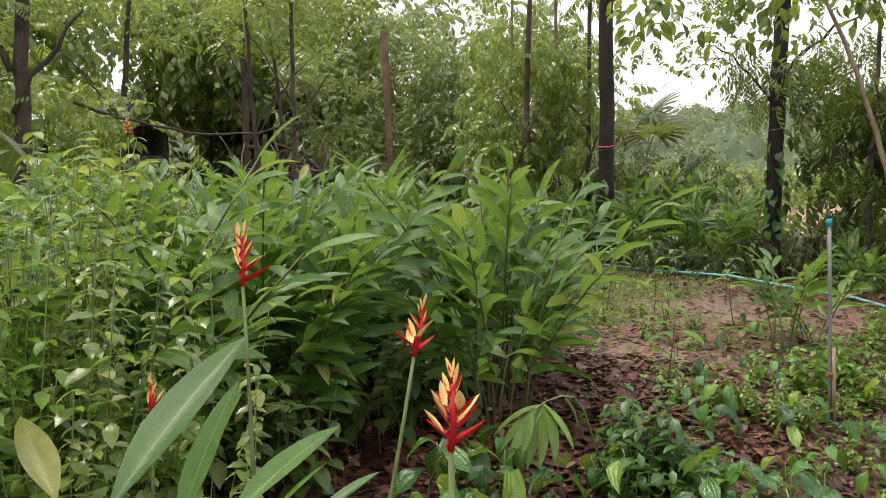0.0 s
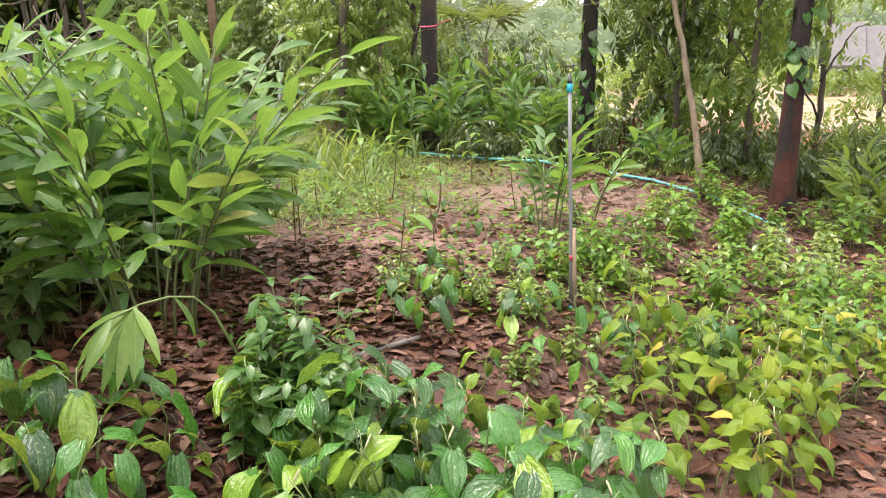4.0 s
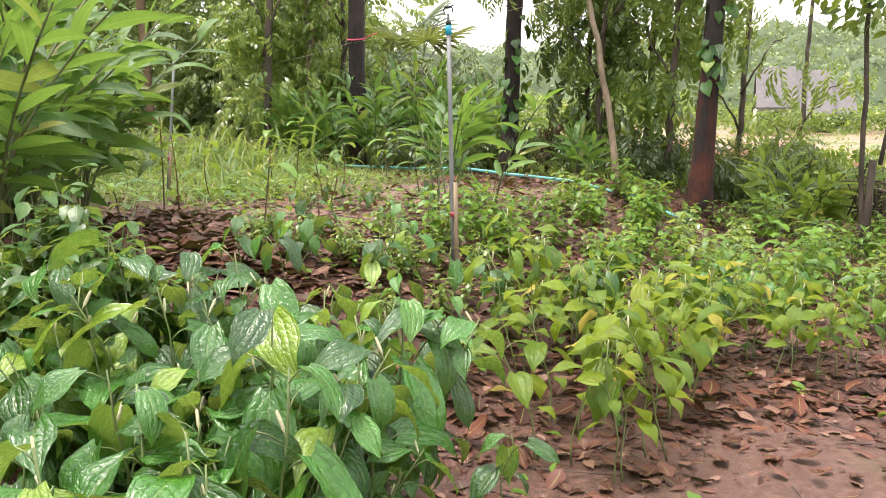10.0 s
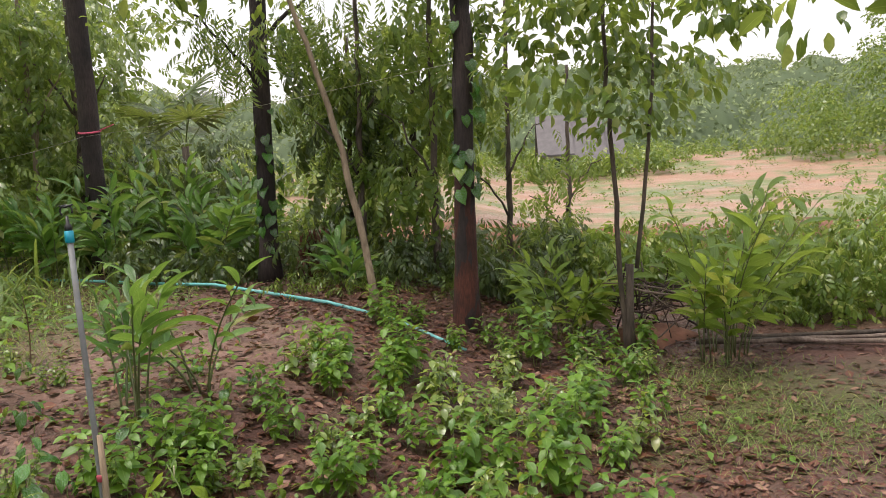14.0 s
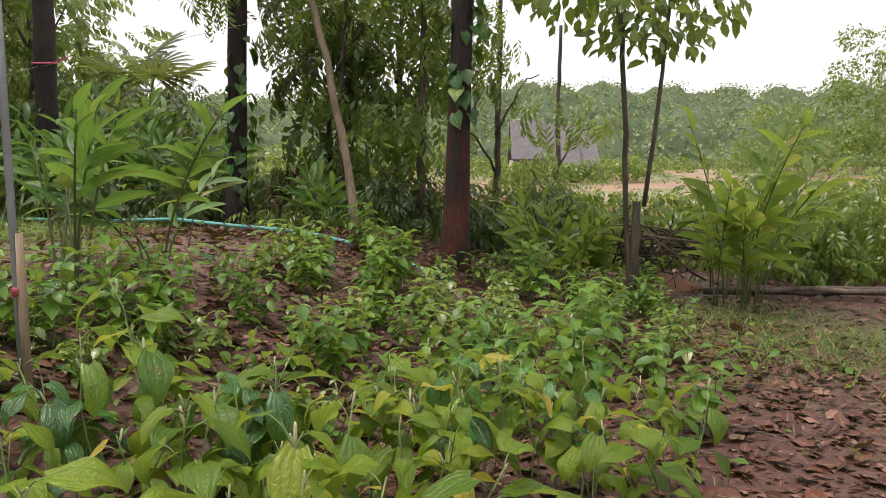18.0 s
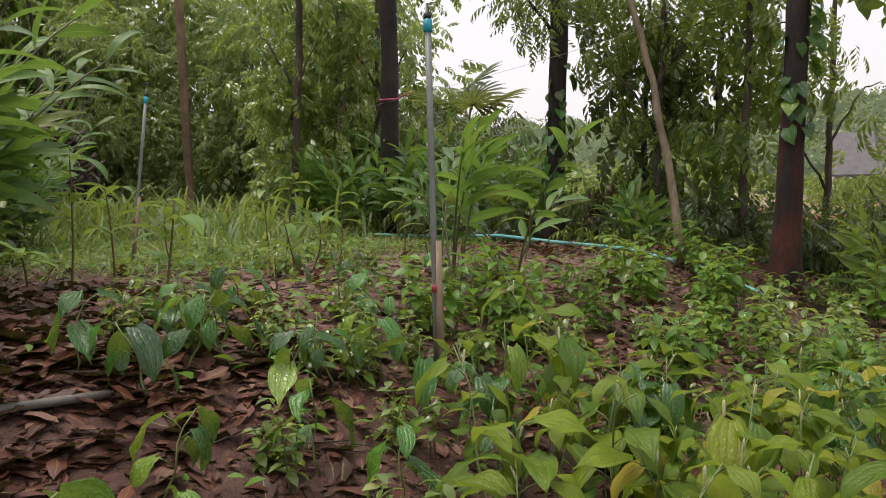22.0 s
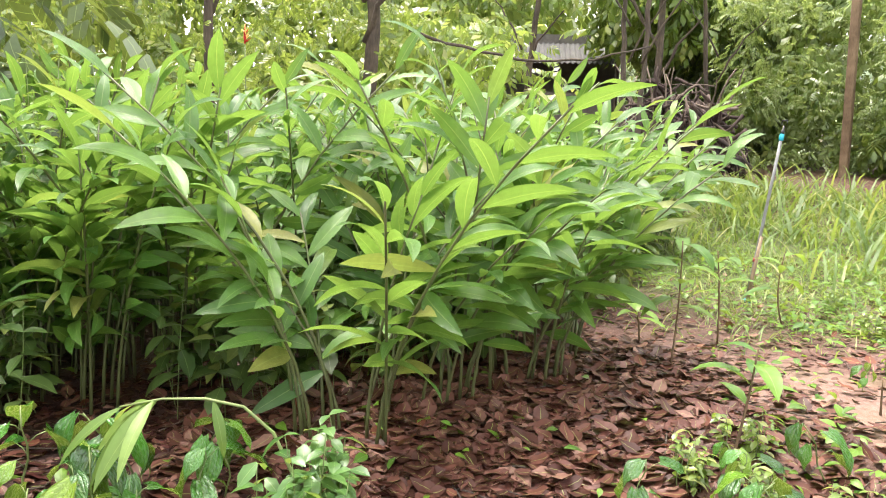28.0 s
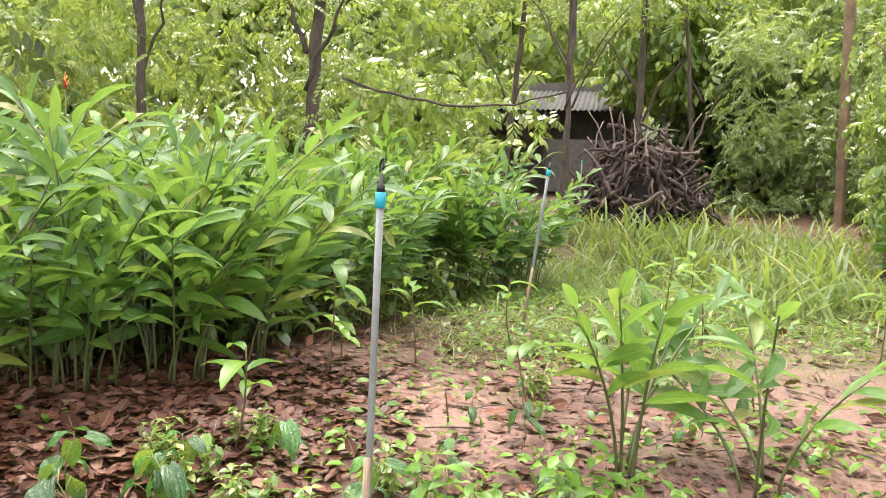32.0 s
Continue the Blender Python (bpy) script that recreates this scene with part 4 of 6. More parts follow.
def build_heap():
    x, y = -11.1, 7.6
    ob = thing("wood_heap", "heap of dark tangled dead branches and stumps", "wood heap", pose(x, y, gz(x, y)))
    ob.scale = (1.12, 1.12, 1.12)
    rs = np.random.RandomState(21)
    for k in range(280):
        a = rs.uniform(0, 2 * np.pi)
        r, h = rs.uniform(0.2, 1.55), rs.uniform(0.15, 1.05)
        top = 1.75 * (1 - (r / 1.75) ** 1.6)
        c = np.array([r * math.cos(a), r * math.sin(a) * 0.8, h * top])
        d = rs.normal(0, 1, 3) * np.array([1, 1, 0.8])
        d /= np.linalg.norm(d)
        L = rs.uniform(0.35, 0.95)
        p = curve_points(c - d * L / 2, c + d * L / 2, rs.normal(0, 0.06, 3), 7, 0.025, k)
        p[:, 2] = np.maximum(p[:, 2], 0.02)
        rad = rs.uniform(0.012, 0.055)
        part("branch", tube_mesh("branch", p, np.linspace(rad, rad * 0.55, 7), M_PILE_L if k % 4 == 0 else M_PILE, 6, 0.18, k), ob)
    for k in range(110):
        a, h = rs.uniform(0, 2 * np.pi), rs.uniform(0.5, 1.45)
        r = 1.15 * math.sqrt(max(0.05, 1 - (h / 1.6) ** 1.5))
        c = np.array([r * math.cos(a), r * math.sin(a) * 0.8, h])
        e = c + np.array([math.cos(a) * rs.uniform(0.1, 0.4), math.sin(a) * rs.uniform(0.1, 0.4), -rs.uniform(0.3, 0.8)]) + rs.normal(0, 0.15, 3)
        e[2] = max(e[2], 0.03)
        rad = rs.uniform(0.015, 0.05)
        part("branch", tube_mesh("branch", curve_points(c, e, (math.cos(a) * 0.1, math.sin(a) * 0.1, 0.08), 6, 0.02, k), np.linspace(rad, rad * 0.4, 6), M_PILE_L if k % 5 == 0 else M_PILE, 6, 0.18, k), ob)
    for k in range(14):
        a = rs.uniform(0, 2 * np.pi)
        c = np.array([0.9 * math.cos(a), 0.7 * math.sin(a), 0.7])
        p = curve_points(c, c + np.array([rs.normal(0, 0.35), rs.normal(0, 0.3), rs.uniform(0.7, 1.4)]), rs.normal(0, 0.1, 3), 6, 0.02, k)
        part("branch", tube_mesh("branch", p, np.linspace(0.03, 0.01, 6), M_PILE_L, 6, 0.1, k), ob)
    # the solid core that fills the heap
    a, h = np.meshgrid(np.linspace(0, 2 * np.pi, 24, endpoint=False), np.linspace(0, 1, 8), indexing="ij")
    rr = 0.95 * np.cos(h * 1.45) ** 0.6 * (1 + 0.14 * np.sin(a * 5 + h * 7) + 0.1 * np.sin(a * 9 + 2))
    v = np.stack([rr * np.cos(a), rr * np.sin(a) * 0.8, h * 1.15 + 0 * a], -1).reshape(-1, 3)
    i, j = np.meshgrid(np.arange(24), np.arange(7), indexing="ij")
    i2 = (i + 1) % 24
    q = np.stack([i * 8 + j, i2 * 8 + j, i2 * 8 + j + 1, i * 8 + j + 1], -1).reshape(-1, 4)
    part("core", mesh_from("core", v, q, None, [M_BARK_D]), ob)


def build_house():
    x, y, z = 14.0, 67.6, gz(14.0, 67.6)
    ob = thing("far_house", "far plastered house with stepped grey tiled roof", "house", pose(7.45, 31.0, 0.635 + (z - 0.635) * 0.478, 0, 0, -4))
    ob.scale = (0.478, 0.478, 0.478)
    for x0, x1, ridge, eave, run in ((-4.6, -1.4, 6.53, 2.9, 3.9), (-1.5, 1.45, 6.16, 2.3, 4.3), (1.3, 3.2, 5.2, 2.0, 4.0)):
        ridge, eave = ridge - z, eave - z
        w = box_mesh("wall", M_PLASTER, ((x0 + x1) / 2, 0, (eave - 1.8) / 2, x1 - x0 - 0.3, 2 * run - 0.9, eave + 2.2))
        wall = part("wall", w, ob)
        v = np.array([(x0, -run, eave), (x1, -run, eave), (x1, 0, ridge), (x0, 0, ridge), (x0, run, eave), (x1, run, eave)])
        v = np.concatenate([v, v + np.array([0, 0, 0.16])])
        q = np.array([[0, 3, 2, 1], [3, 4, 5, 2], [6, 7, 8, 9], [9, 8, 11, 10], [0, 1, 7, 6], [4, 10, 11, 5], [0, 6, 9, 3], [3, 9, 10, 4], [1, 2, 8, 7], [2, 5, 11, 8]])
        part("roof", mesh_from("roof", v, q, None, [M_TILE], smooth=False), ob, "grey-brown tiled roof")
        g = np.array([(x1 - 0.3, -run + 0.3, eave), (x1 - 0.3, run - 0.3, eave), (x1 - 0.3, 0, ridge - 0.15), (x1 - 0.3, -0.4, ridge - 0.35), (x1 - 0.45, -run + 0.3, eave), (x1 - 0.45, run - 0.3, eave), (x1 - 0.45, 0, ridge - 0.15), (x1 - 0.45, -0.4, ridge - 0.35)])
        part("gable", mesh_from("gable", g, np.array([[0, 1, 2, 3], [4, 7, 6, 5], [0, 3, 7, 4], [1, 5, 6, 2]]), None, [M_PLASTER], smooth=False), ob)
        part("window", box_mesh("window", M_GLASS, ((x0 + x1) / 2, -run + 0.42, eave * 0.5, 0.9, 0.1, 0.8)), ob)
    an = thing("teal_hut", "small teal-walled hut far across the field", "hut", pose(34, 52, gz(34, 52)))
    part("wall", box_mesh("wall", M_TEAL, (0, 0, 0.9, 4.5, 3, 1.8)), an)
    part("roof", box_mesh("roof", M_SHEET_W, (-0.4, 0, 1.9, 5.2, 3.6, 0.12)), an)


build_shed()
build_heap()
build_house()


# ---- galangal (tall canes with long leaves) ----
GINGER_BLADES = [mesh_from("leaf", *blade(0.385, 0.088, LANCE, 7, 2, 0.5 + 0.35 * k, 0.3, 0.025, 0.05 * (k - 1), k), [M_GINGER]) for k in range(3)]
GINGER_ARRAYS = [blade(0.385, 0.088, LANCE, 5, 2, 0.5 + 0.35 * k, 0.3, 0.025, 0.05 * (k - 1), k) for k in range(3)]
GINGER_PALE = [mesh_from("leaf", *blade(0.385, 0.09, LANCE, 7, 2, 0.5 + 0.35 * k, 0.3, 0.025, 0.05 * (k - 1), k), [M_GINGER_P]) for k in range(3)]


def cane(height, lean, yaw, leaves, seed, size=1.0, upright=0.0):
    """Points of one cane and the place, turn and size of each leaf on it: two ranks that make an arching frond."""
    rs = np.random.RandomState(seed)
    t = np.linspace(0, 1, 8)
    side = lean * height * t ** 1.8
    pts = np.stack([side * math.sin(yaw), side * math.cos(yaw), height * t * (1 - 0.12 * lean * t)], 1)
    tang = np.gradient(pts, axis=0)
    tang /= np.linalg.norm(tang, axis=1)[:, None]
    spin = yaw + rs.normal(0, 0.7)
    flat = np.array([math.cos(spin), -math.sin(spin), 0.0])
    start = 0.16 + 0.34 * upright
    out = []
    for k in range(leaves):
        f = start + (1 - start) * (k + 0.6) / leaves
        p = np.array([np.interp(f, t, pts[:, i]) for i in range(3)])
        T = np.array([np.interp(f, t, tang[:, i]) for i in range(3)])
        a = (1.1 - 0.5 * f + rs.normal(0, 0.22)) if k < leaves - 1 else 0.2
        d = T * math.cos(a) + flat * math.sin(a) * (1 if k % 2 else -1) + rs.normal(0, 0.16, 3)
        d[2] -= 0.3 * (1 - f)
        d /= np.linalg.norm(d)
        n = np.cross(flat, T)
        n = n * np.sign(n[2] + 1e-6) + np.array([0, 0, 0.6]) + rs.normal(0, 0.35, 3)
        n -= d * (n @ d)
        n /= np.linalg.norm(n)
        R = np.stack([np.cross(d, n), d, n], 1)
        out.append((p, R, size * rs.uniform(0.8, 1.12) * (0.72 + 0.4 * math.sin(f * 2.6)), rs.randint(3)))
    return pts, out


def galangal(name, label, canes, height, radius, seed, split, size=1.0, leaves=9, group="galangal clumps", lean=0.25, upright=0.0, pale=False):
    """A clump. split: each leaf an object of its own, else the leaves of a cane are one mesh."""
    rs = np.random.RandomState(seed)
    ob = thing(name, label, "plant", group=group)
    for k in range(canes):
        a, r = rs.uniform(0, 2 * np.pi), radius * math.sqrt(rs.uniform(0, 1))
        o = np.array([r * math.cos(a), r * math.sin(a), -0.03])
        h = height * rs.uniform(0.55, 1.14)
        pts, lv = cane(h, lean * rs.uniform(0.3, 1.5), math.atan2(o[0], o[1]) + rs.normal(0, 0.5), leaves, seed * 97 + k, size, upright)
        c = part("cane", tube_mesh("cane", pts, np.linspace(0.0085, 0.004, 8), M_CANE, 5), ob, m=Matrix.Translation(o))
        if split:
            for p, R, sz, kind in lv:
                m = Matrix.Translation(p) @ Matrix(R.tolist()).to_4x4() @ Matrix.Scale(sz, 4)
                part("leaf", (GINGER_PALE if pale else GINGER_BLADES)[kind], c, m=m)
        else:
            sets = []
            for p, R, sz, kind in lv:
                sets.append(strew(GINGER_ARRAYS[kind], [p], R[None], [sz]))
            v, q, u = join(sets)
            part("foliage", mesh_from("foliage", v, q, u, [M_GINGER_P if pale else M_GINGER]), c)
    return ob


def build_galangal():
    label = "tall clump of galangal canes with long green leaves"
    near = [galangal("galangal", label, 14, 1.46, 0.26, 11 + k, True, 0.8, 11, lean=0.42, upright=0.5) for k in range(2)]
    far = [galangal("galangal", label, 19, 1.46, 0.36, 31 + k, False, 0.73, 16, lean=0.42, upright=0.4) for k in range(3)]
    rs = np.random.RandomState(9)
    # the front edge of the big bed
    spots = [(-1.75, -1.75), (-2.1, -1.25), (-2.1, -0.8), (-2.55, -0.4)]
    for k, (x, y) in enumerate(spots):
        src = near[k % 2]
        m = pose(x, y, gz(x, y), 0, 0, rs.uniform(0, 360))
        if k < 2:
            src.matrix_basis = m
        else:
            copy_thing(src, m)
    # the body of the bed
    pts = []
    while len(pts) < 46:
        x, y = rs.uniform(-7.2, -1.9), rs.uniform(-4.2, 3.0)
        edge = -2.2 - max(0.0, (y + 1.4)) * 0.72 if y > -1.6 else -2.1 + (y + 1.6) * 0.05
        if x > edge - 0.15 or y > 2.6 and x > -5.5:
            continue
        if all((x - a) ** 2 + (y - b) ** 2 > 0.45 ** 2 for a, b in pts):
            pts.append((x, y))
    for k, (x, y) in enumerate(pts):
        src = far[k % 3]
        m = pose(x, y, gz(x, y), rs.uniform(-3, 3), rs.uniform(-3, 3), rs.uniform(0, 360))
        sc = rs.uniform(0.78, 1.14)
        if k < 3:
            src.matrix_basis = m
        else:
            o = copy_thing(src, m)
            o.scale = (sc, sc, sc)
    # separate clumps: by the riser, at the back by the pipe, on the east side
    def lone(x, y, h, canes, radius, seed, lab, size=1.0, split=False, leaves=8, lean=0.3, upright=0.5, pale=False):
        o = galangal("galangal", lab, canes, h, radius, seed, split, size, leaves, "single galangal clumps", lean, upright, pale)
        o.matrix_basis = pose(x, y, gz(x, y), 0, 0, seed * 40)
    lone(-0.36, 1.2, 0.98, 6, 0.11, 51, "young galangal clump with bare lower canes beside a riser", 0.7, True, 7, 0.5, 0.9)
    lone(-0.15, 1.75, 0.85, 5, 0.13, 52, "broad-leaved galangal clump on bare soil", 0.75, True, 7, 0.6, 0.8)
    for k, (x, y, h) in enumerate(((-3.2, 7.4, 1.35), (-2.6, 7.9, 1.5), (-1.9, 7.2, 1.25), (-4.2, 7.6, 1.3), (-1.5, 8.0, 1.4), (-3.6, 8.9, 1.6), (-4.9, 8.0, 1.2))):
        lone(x, y, h, 9, 0.25, 61 + k, "galangal clump at the back of the bare patch", 1.0, False, 11)
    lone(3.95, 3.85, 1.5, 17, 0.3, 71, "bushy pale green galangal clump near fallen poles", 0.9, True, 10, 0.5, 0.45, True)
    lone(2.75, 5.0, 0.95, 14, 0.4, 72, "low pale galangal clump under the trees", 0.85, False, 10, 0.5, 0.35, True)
    lone(0.3, 5.6, 0.55, 6, 0.2, 73, "small galangal tuft by the pipe", 0.9)


build_galangal()


# ---- wild pepper bed ----
PEPPER = [mesh_from("leaf", *blade(0.142, 0.074, OVATE, 8, 4, 0.6 + 0.5 * k, 0.3 - 0.2 * k, 0.1, 0.07 * (k - 1), k), [M_BETEL]) for k in range(3)]
PEPPER_Y = [mesh_from("leaf", *blade(0.12, 0.07, OVATE, 8, 4, 0.6 + 0.45 * k, 0.3 - 0.2 * k, 0.08, 0.06 * (k - 1), k + 5), [M_BETEL_Y]) for k in range(3)]
CATKIN = tube_mesh("catkin", [(0, 0, 0), (0, 0, 0.012), (0.001, 0, 0.02), (0.002, 0.001, 0.05), (0.002, 0.001, 0.056)], [0.0012, 0.0012, 0.0042, 0.0038, 0.002], M_CATKIN, 6)


def pepper(label, seed, stems, height, leaves, blades, catkins, size=1.0, spread_r=0.09, hang=-1.05):
    rs = np.random.RandomState(seed)
    ob = thing("pepper_plant", label, "plant", group="wild pepper bed")
    for k in range(stems):
        a = rs.uniform(0, 2 * np.pi)
        h = height * rs.uniform(0.75, 1.1)
        lean = rs.uniform(0.08, 0.4)
        o = np.array([spread_r * math.cos(a), spread_r * math.sin(a), -0.02]) * rs.uniform(0.3, 1)
        t = np.linspace(0, 1, 7)
        pts = np.stack([lean * h * t ** 1.5 * math.cos(a) + 0.012 * np.sin(t * 9 + k), lean * h * t ** 1.5 * math.sin(a) + 0.012 * np.cos(t * 8 + k), h * t], 1)
        twigs = [tube(pts, np.linspace(0.0042, 0.002, 7), 5)]
        tips = []
        for j in range(leaves):
            f = 0.36 + 0.64 * (j + 0.5) / leaves
            p = np.array([np.interp(f, t, pts[:, i]) for i in range(3)])
            yaw = a + j * 2.4 + rs.normal(0, 0.4)
            L = rs.uniform(0.035, 0.07) * (1.2 - 0.4 * f)
            e = p + np.array([math.sin(yaw) * L, math.cos(yaw) * L, L * 0.7])
            twigs.append(tube([p, (p + e) / 2 + np.array([0, 0, 0.006]), e], 0.0016, 4, caps=True))
            tips.append((e, yaw, rs.uniform(hang, 0.3), size * rs.uniform(0.6, 1.3) * (1.15 - 0.35 * abs(f - 0.7)), rs.randint(3), rs.normal(0, 0.25)))
        v, q, u = join(twigs)
        st = part("stem", mesh_from("stem", v, q, None, [M_STEM]), ob, m=Matrix.Translation(o))
        for e, yaw, pitch, sz, kind, roll in tips:
            part("leaf", blades[kind], st, m=Matrix.Translation(e) @ Matrix(turn(yaw, pitch, roll).tolist()).to_4x4() @ Matrix.Scale(sz, 4))
        for j in range(catkins):
            f = rs.uniform(0.8, 1.0)
            p = np.array([np.interp(f, t, pts[:, i]) for i in range(3)])
            part("catkin", CATKIN, st, m=Matrix.Translation(p) @ pose(0, 0, 0, rs.uniform(-25, 25), rs.uniform(-25, 25), 0) @ Matrix.Scale(rs.uniform(0.55, 0.95), 4))
    return ob


def build_pepper():
    green = [pepper("glossy dark green wild pepper plant with white catkins", 3 + k, 3, 0.62, 8, PEPPER, 1, 1.0) for k in range(3)]
    sunny = [pepper("yellow-green wild pepper plant with pale catkins", 23 + k, 2, 0.55, 7, PEPPER_Y, 1, 1.0, 0.09, -0.65) for k in range(3)]
    small = [pepper("small wild pepper plant in leaf litter", 43 + k, 1, 0.30, 5, PEPPER, 0, 0.9) for k in range(2)]
    rs = np.random.RandomState(17)
    placed = []
    first = set()

    def put(src, x, y, sc, tilt=4):
        m = pose(x, y, gz(x, y), rs.uniform(-tilt, tilt), rs.uniform(-tilt, tilt), rs.uniform(0, 360))
        if src.name not in first:
            first.add(src.name)
            src.matrix_basis = m
            src.scale = (sc, sc, sc)
        else:
            o = copy_thing(src, m)
            o.scale = (sc, sc, sc)
        placed.append((x, y))

    def fill(sources, n, x0, x1, y0, y1, gap, lo, hi, test=None):
        k = tries = 0
        while k < n and tries < 4000:
            tries += 1
            x, y = rs.uniform(x0, x1), rs.uniform(y0, y1)
            if test and not test(x, y):
                continue
            if all((x - a) ** 2 + (y - b) ** 2 > gap ** 2 for a, b in placed):
                put(sources[k % len(sources)], x, y, rs.uniform(lo, hi))
                k += 1

    # the dense glossy front bed
    fill(green, 30, -0.45, 0.85, -3.55, -2.3, 0.145, 0.8, 1.15, lambda x, y: not (x > 0.5 and y > -2.5) and not (x > 0.5 and y < -2.5) and x > -0.35 + 0.35 * (-2.6 - y))
    for x, y, k in ((0.27, -2.36, 0), (0.04, -2.3, 1), (-0.12, -2.55, 2), (0.42, -2.5, 1)):
        put(green[k], x, y, 1.1)
    # the sunny bed in the middle
    fill(sunny, 9, 0.8, 1.3, -1.85, -0.95, 0.24, 0.85, 1.05)
    fill([sunny[0], sunny[1], sunny[2], sunny[0], green[1], sunny[1]], 42, 0.45, 2.75, -1.05, -0.08, 0.165, 0.66, 1.0, lambda x, y: x < 2.25 + 0.4 * y and not (x > 1.3 and y < -0.55) and x > 0.3 - 0.2 * y)
    fill(sunny, 8, 0.2, 3.0, 0.5, 2.4, 0.3, 0.4, 0.55, lambda x, y: x < 2.2 + 0.35 * y and x - 0.3 * y > -0.1)
    # thin plants in the litter
    fill(small, 26, -0.9, 0.7, -2.2, 0.1, 0.2, 0.7, 1.15)
    fill(small, 24, -1.6, -0.4, -3.1, -2.2, 0.17, 0.9, 1.5)
    fill(small, 14, -1.6, 0.2, 0.2, 2.2, 0.25, 0.5, 0.8)

build_pepper()


# ---- heliconia, fingered leaf, herbs, saplings ----
def build_heliconia():
    big = [mesh_from("leaf", *blade(0.5, 0.13, LANCE, 9, 4, 0.5 + 0.35 * k, 0.28, 0.015, 0.03, k), [M_GINGER]) for k in range(3)]
    bract_r = mesh_from("bract", *blade(0.075, 0.017, (0.25, 0.7, 0.9), 5, 4, -0.5, 1.1), [M_BRACT_R])
    bract_y = mesh_from("bract_tip", *blade(0.06, 0.021, (0.35, 0.5, 0.8), 5, 4, -0.3, 0.8), [M_BRACT_Y])
    rs = np.random.RandomState(31)

    def plant(base, flower, bud, leaves):
        x, y = base
        o = Vector((x, y, gz(x, y) - 0.03))
        ob = thing("heliconia", "red and yellow heliconia flower on a tall green stalk", "flower", Matrix.Translation(o), group="heliconias")
        f = Vector(flower) - o
        part("stalk", tube_mesh("stalk", curve_points((0, 0, 0), f, (0.02, 0, 0), 10), np.linspace(0.008, 0.0045, 10), M_STEM, 7), ob)
        axis = f.normalized()
        head = part("inflorescence", tube_mesh("inflorescence", [f, f + axis * 0.06 * bud + Vector((0.004, 0, 0)), f + axis * 0.125 * bud], [0.0055, 0.005, 0.003], M_BRACT_R, 7), ob, "red flower axis")
        for k in range(11):
            p = f + axis * (0.008 + 0.0115 * k) * bud
            side = -1 if k % 2 else 1
            R = turn(1.2 * side + rs.normal(0, 0.5), 0.4 + 0.07 * k + rs.normal(0, 0.15))
            s = (1.1 - 0.06 * k) * bud * rs.uniform(0.8, 1.15)
            b = part("bract", bract_r, head, m=Matrix.Translation(p) @ Matrix(R.tolist()).to_4x4() @ Matrix.Scale(s, 4))
            tip = p + Vector((R @ np.array([0, 0.018, 0.004])).tolist())
            R2 = turn(1.1 * side + rs.normal(0, 0.6), 0.75 + 0.06 * k + rs.normal(0, 0.2))
            if k > 0:
                part("bract_tip", bract_y, head, "yellow bract", m=Matrix.Translation(tip) @ Matrix(R2.tolist()).to_4x4() @ Matrix.Scale(s, 4))
        for k in range(leaves):
            a = rs.uniform(2.6, 5.6)
            h = rs.uniform(0.5, 0.85)
            part("leaf", big[k % 3], ob, m=Matrix.Translation((rs.normal(0, 0.05), rs.normal(0, 0.05), h)) @ Matrix(turn(a, rs.uniform(0.5, 1.2), rs.normal(0, 0.3)).tolist()).to_4x4() @ Matrix.Scale(rs.uniform(0.7, 1.1), 4))
            part("leaf_stalk", tube_mesh("leaf_stalk", [(0, 0, 0), (0.01, 0.01, h)], 0.006, M_STEM, 5), ob)

    plant((-1.22, -4.42), (-1.29, -4.33, 1.36), 1.0, 3)
    plant((-1.08, -4.45), (-0.88, -4.19, 1.19), 0.9, 1)
    plant((-0.52, -4.8), (-0.43, -4.87, 1.24), 0.76, 1)
    plant((-1.53, -4.5), (-1.5, -4.45, 1.04), 0.6, 3)
    plant((-4.85, -1.7), (-4.8, -1.72, 2.03), 0.9, 2)
    broad = [mesh_from("leaf", *blade(0.5, 0.115, LANCE, 9, 4, 0.2, 0.25, 0.01, 0.02, k), [M_GINGER]) for k in range(3)]
    for k, (x, y, z, a, rise, sc) in enumerate(((-0.99, -4.98, 1.12, -0.12, 0.6, 0.84), (-0.9, -4.93, 1.08, 0.0, 1.05, 0.5), (-0.82, -4.89, 1.1, 0.06, 0.35, 0.55), (-0.69, -4.85, 1.1, 0.5, 0.5, 0.26), (-0.85, -4.97, 1.07, 0.9, 0.4, 0.3), (-1.25, -4.9, 1.05, -1.2, 0.4, 0.6), (-1.12, -4.75, 0.95, 0.4, 1.1, 0.6), (-0.98, -4.7, 0.92, 1.2, 0.9, 0.5))):
        h = z - gz(x, y)
        ob = thing("heliconia_shoot", "broad green heliconia leaf on its own stalk", "plant", pose(x, y, gz(x, y) - 0.02), group="heliconia shoots")
        part("stalk", tube_mesh("stalk", [(0, -0.02, 0), (0.005, -0.01, h * 0.6), (0, 0.01, h)], 0.0045, M_STEM, 6), ob)
        part("leaf", broad[k % 3], ob, m=Matrix.Translation((0, 0.01, h)) @ Matrix(turn(a, rise).tolist()).to_4x4() @ Matrix.Scale(sc, 4))


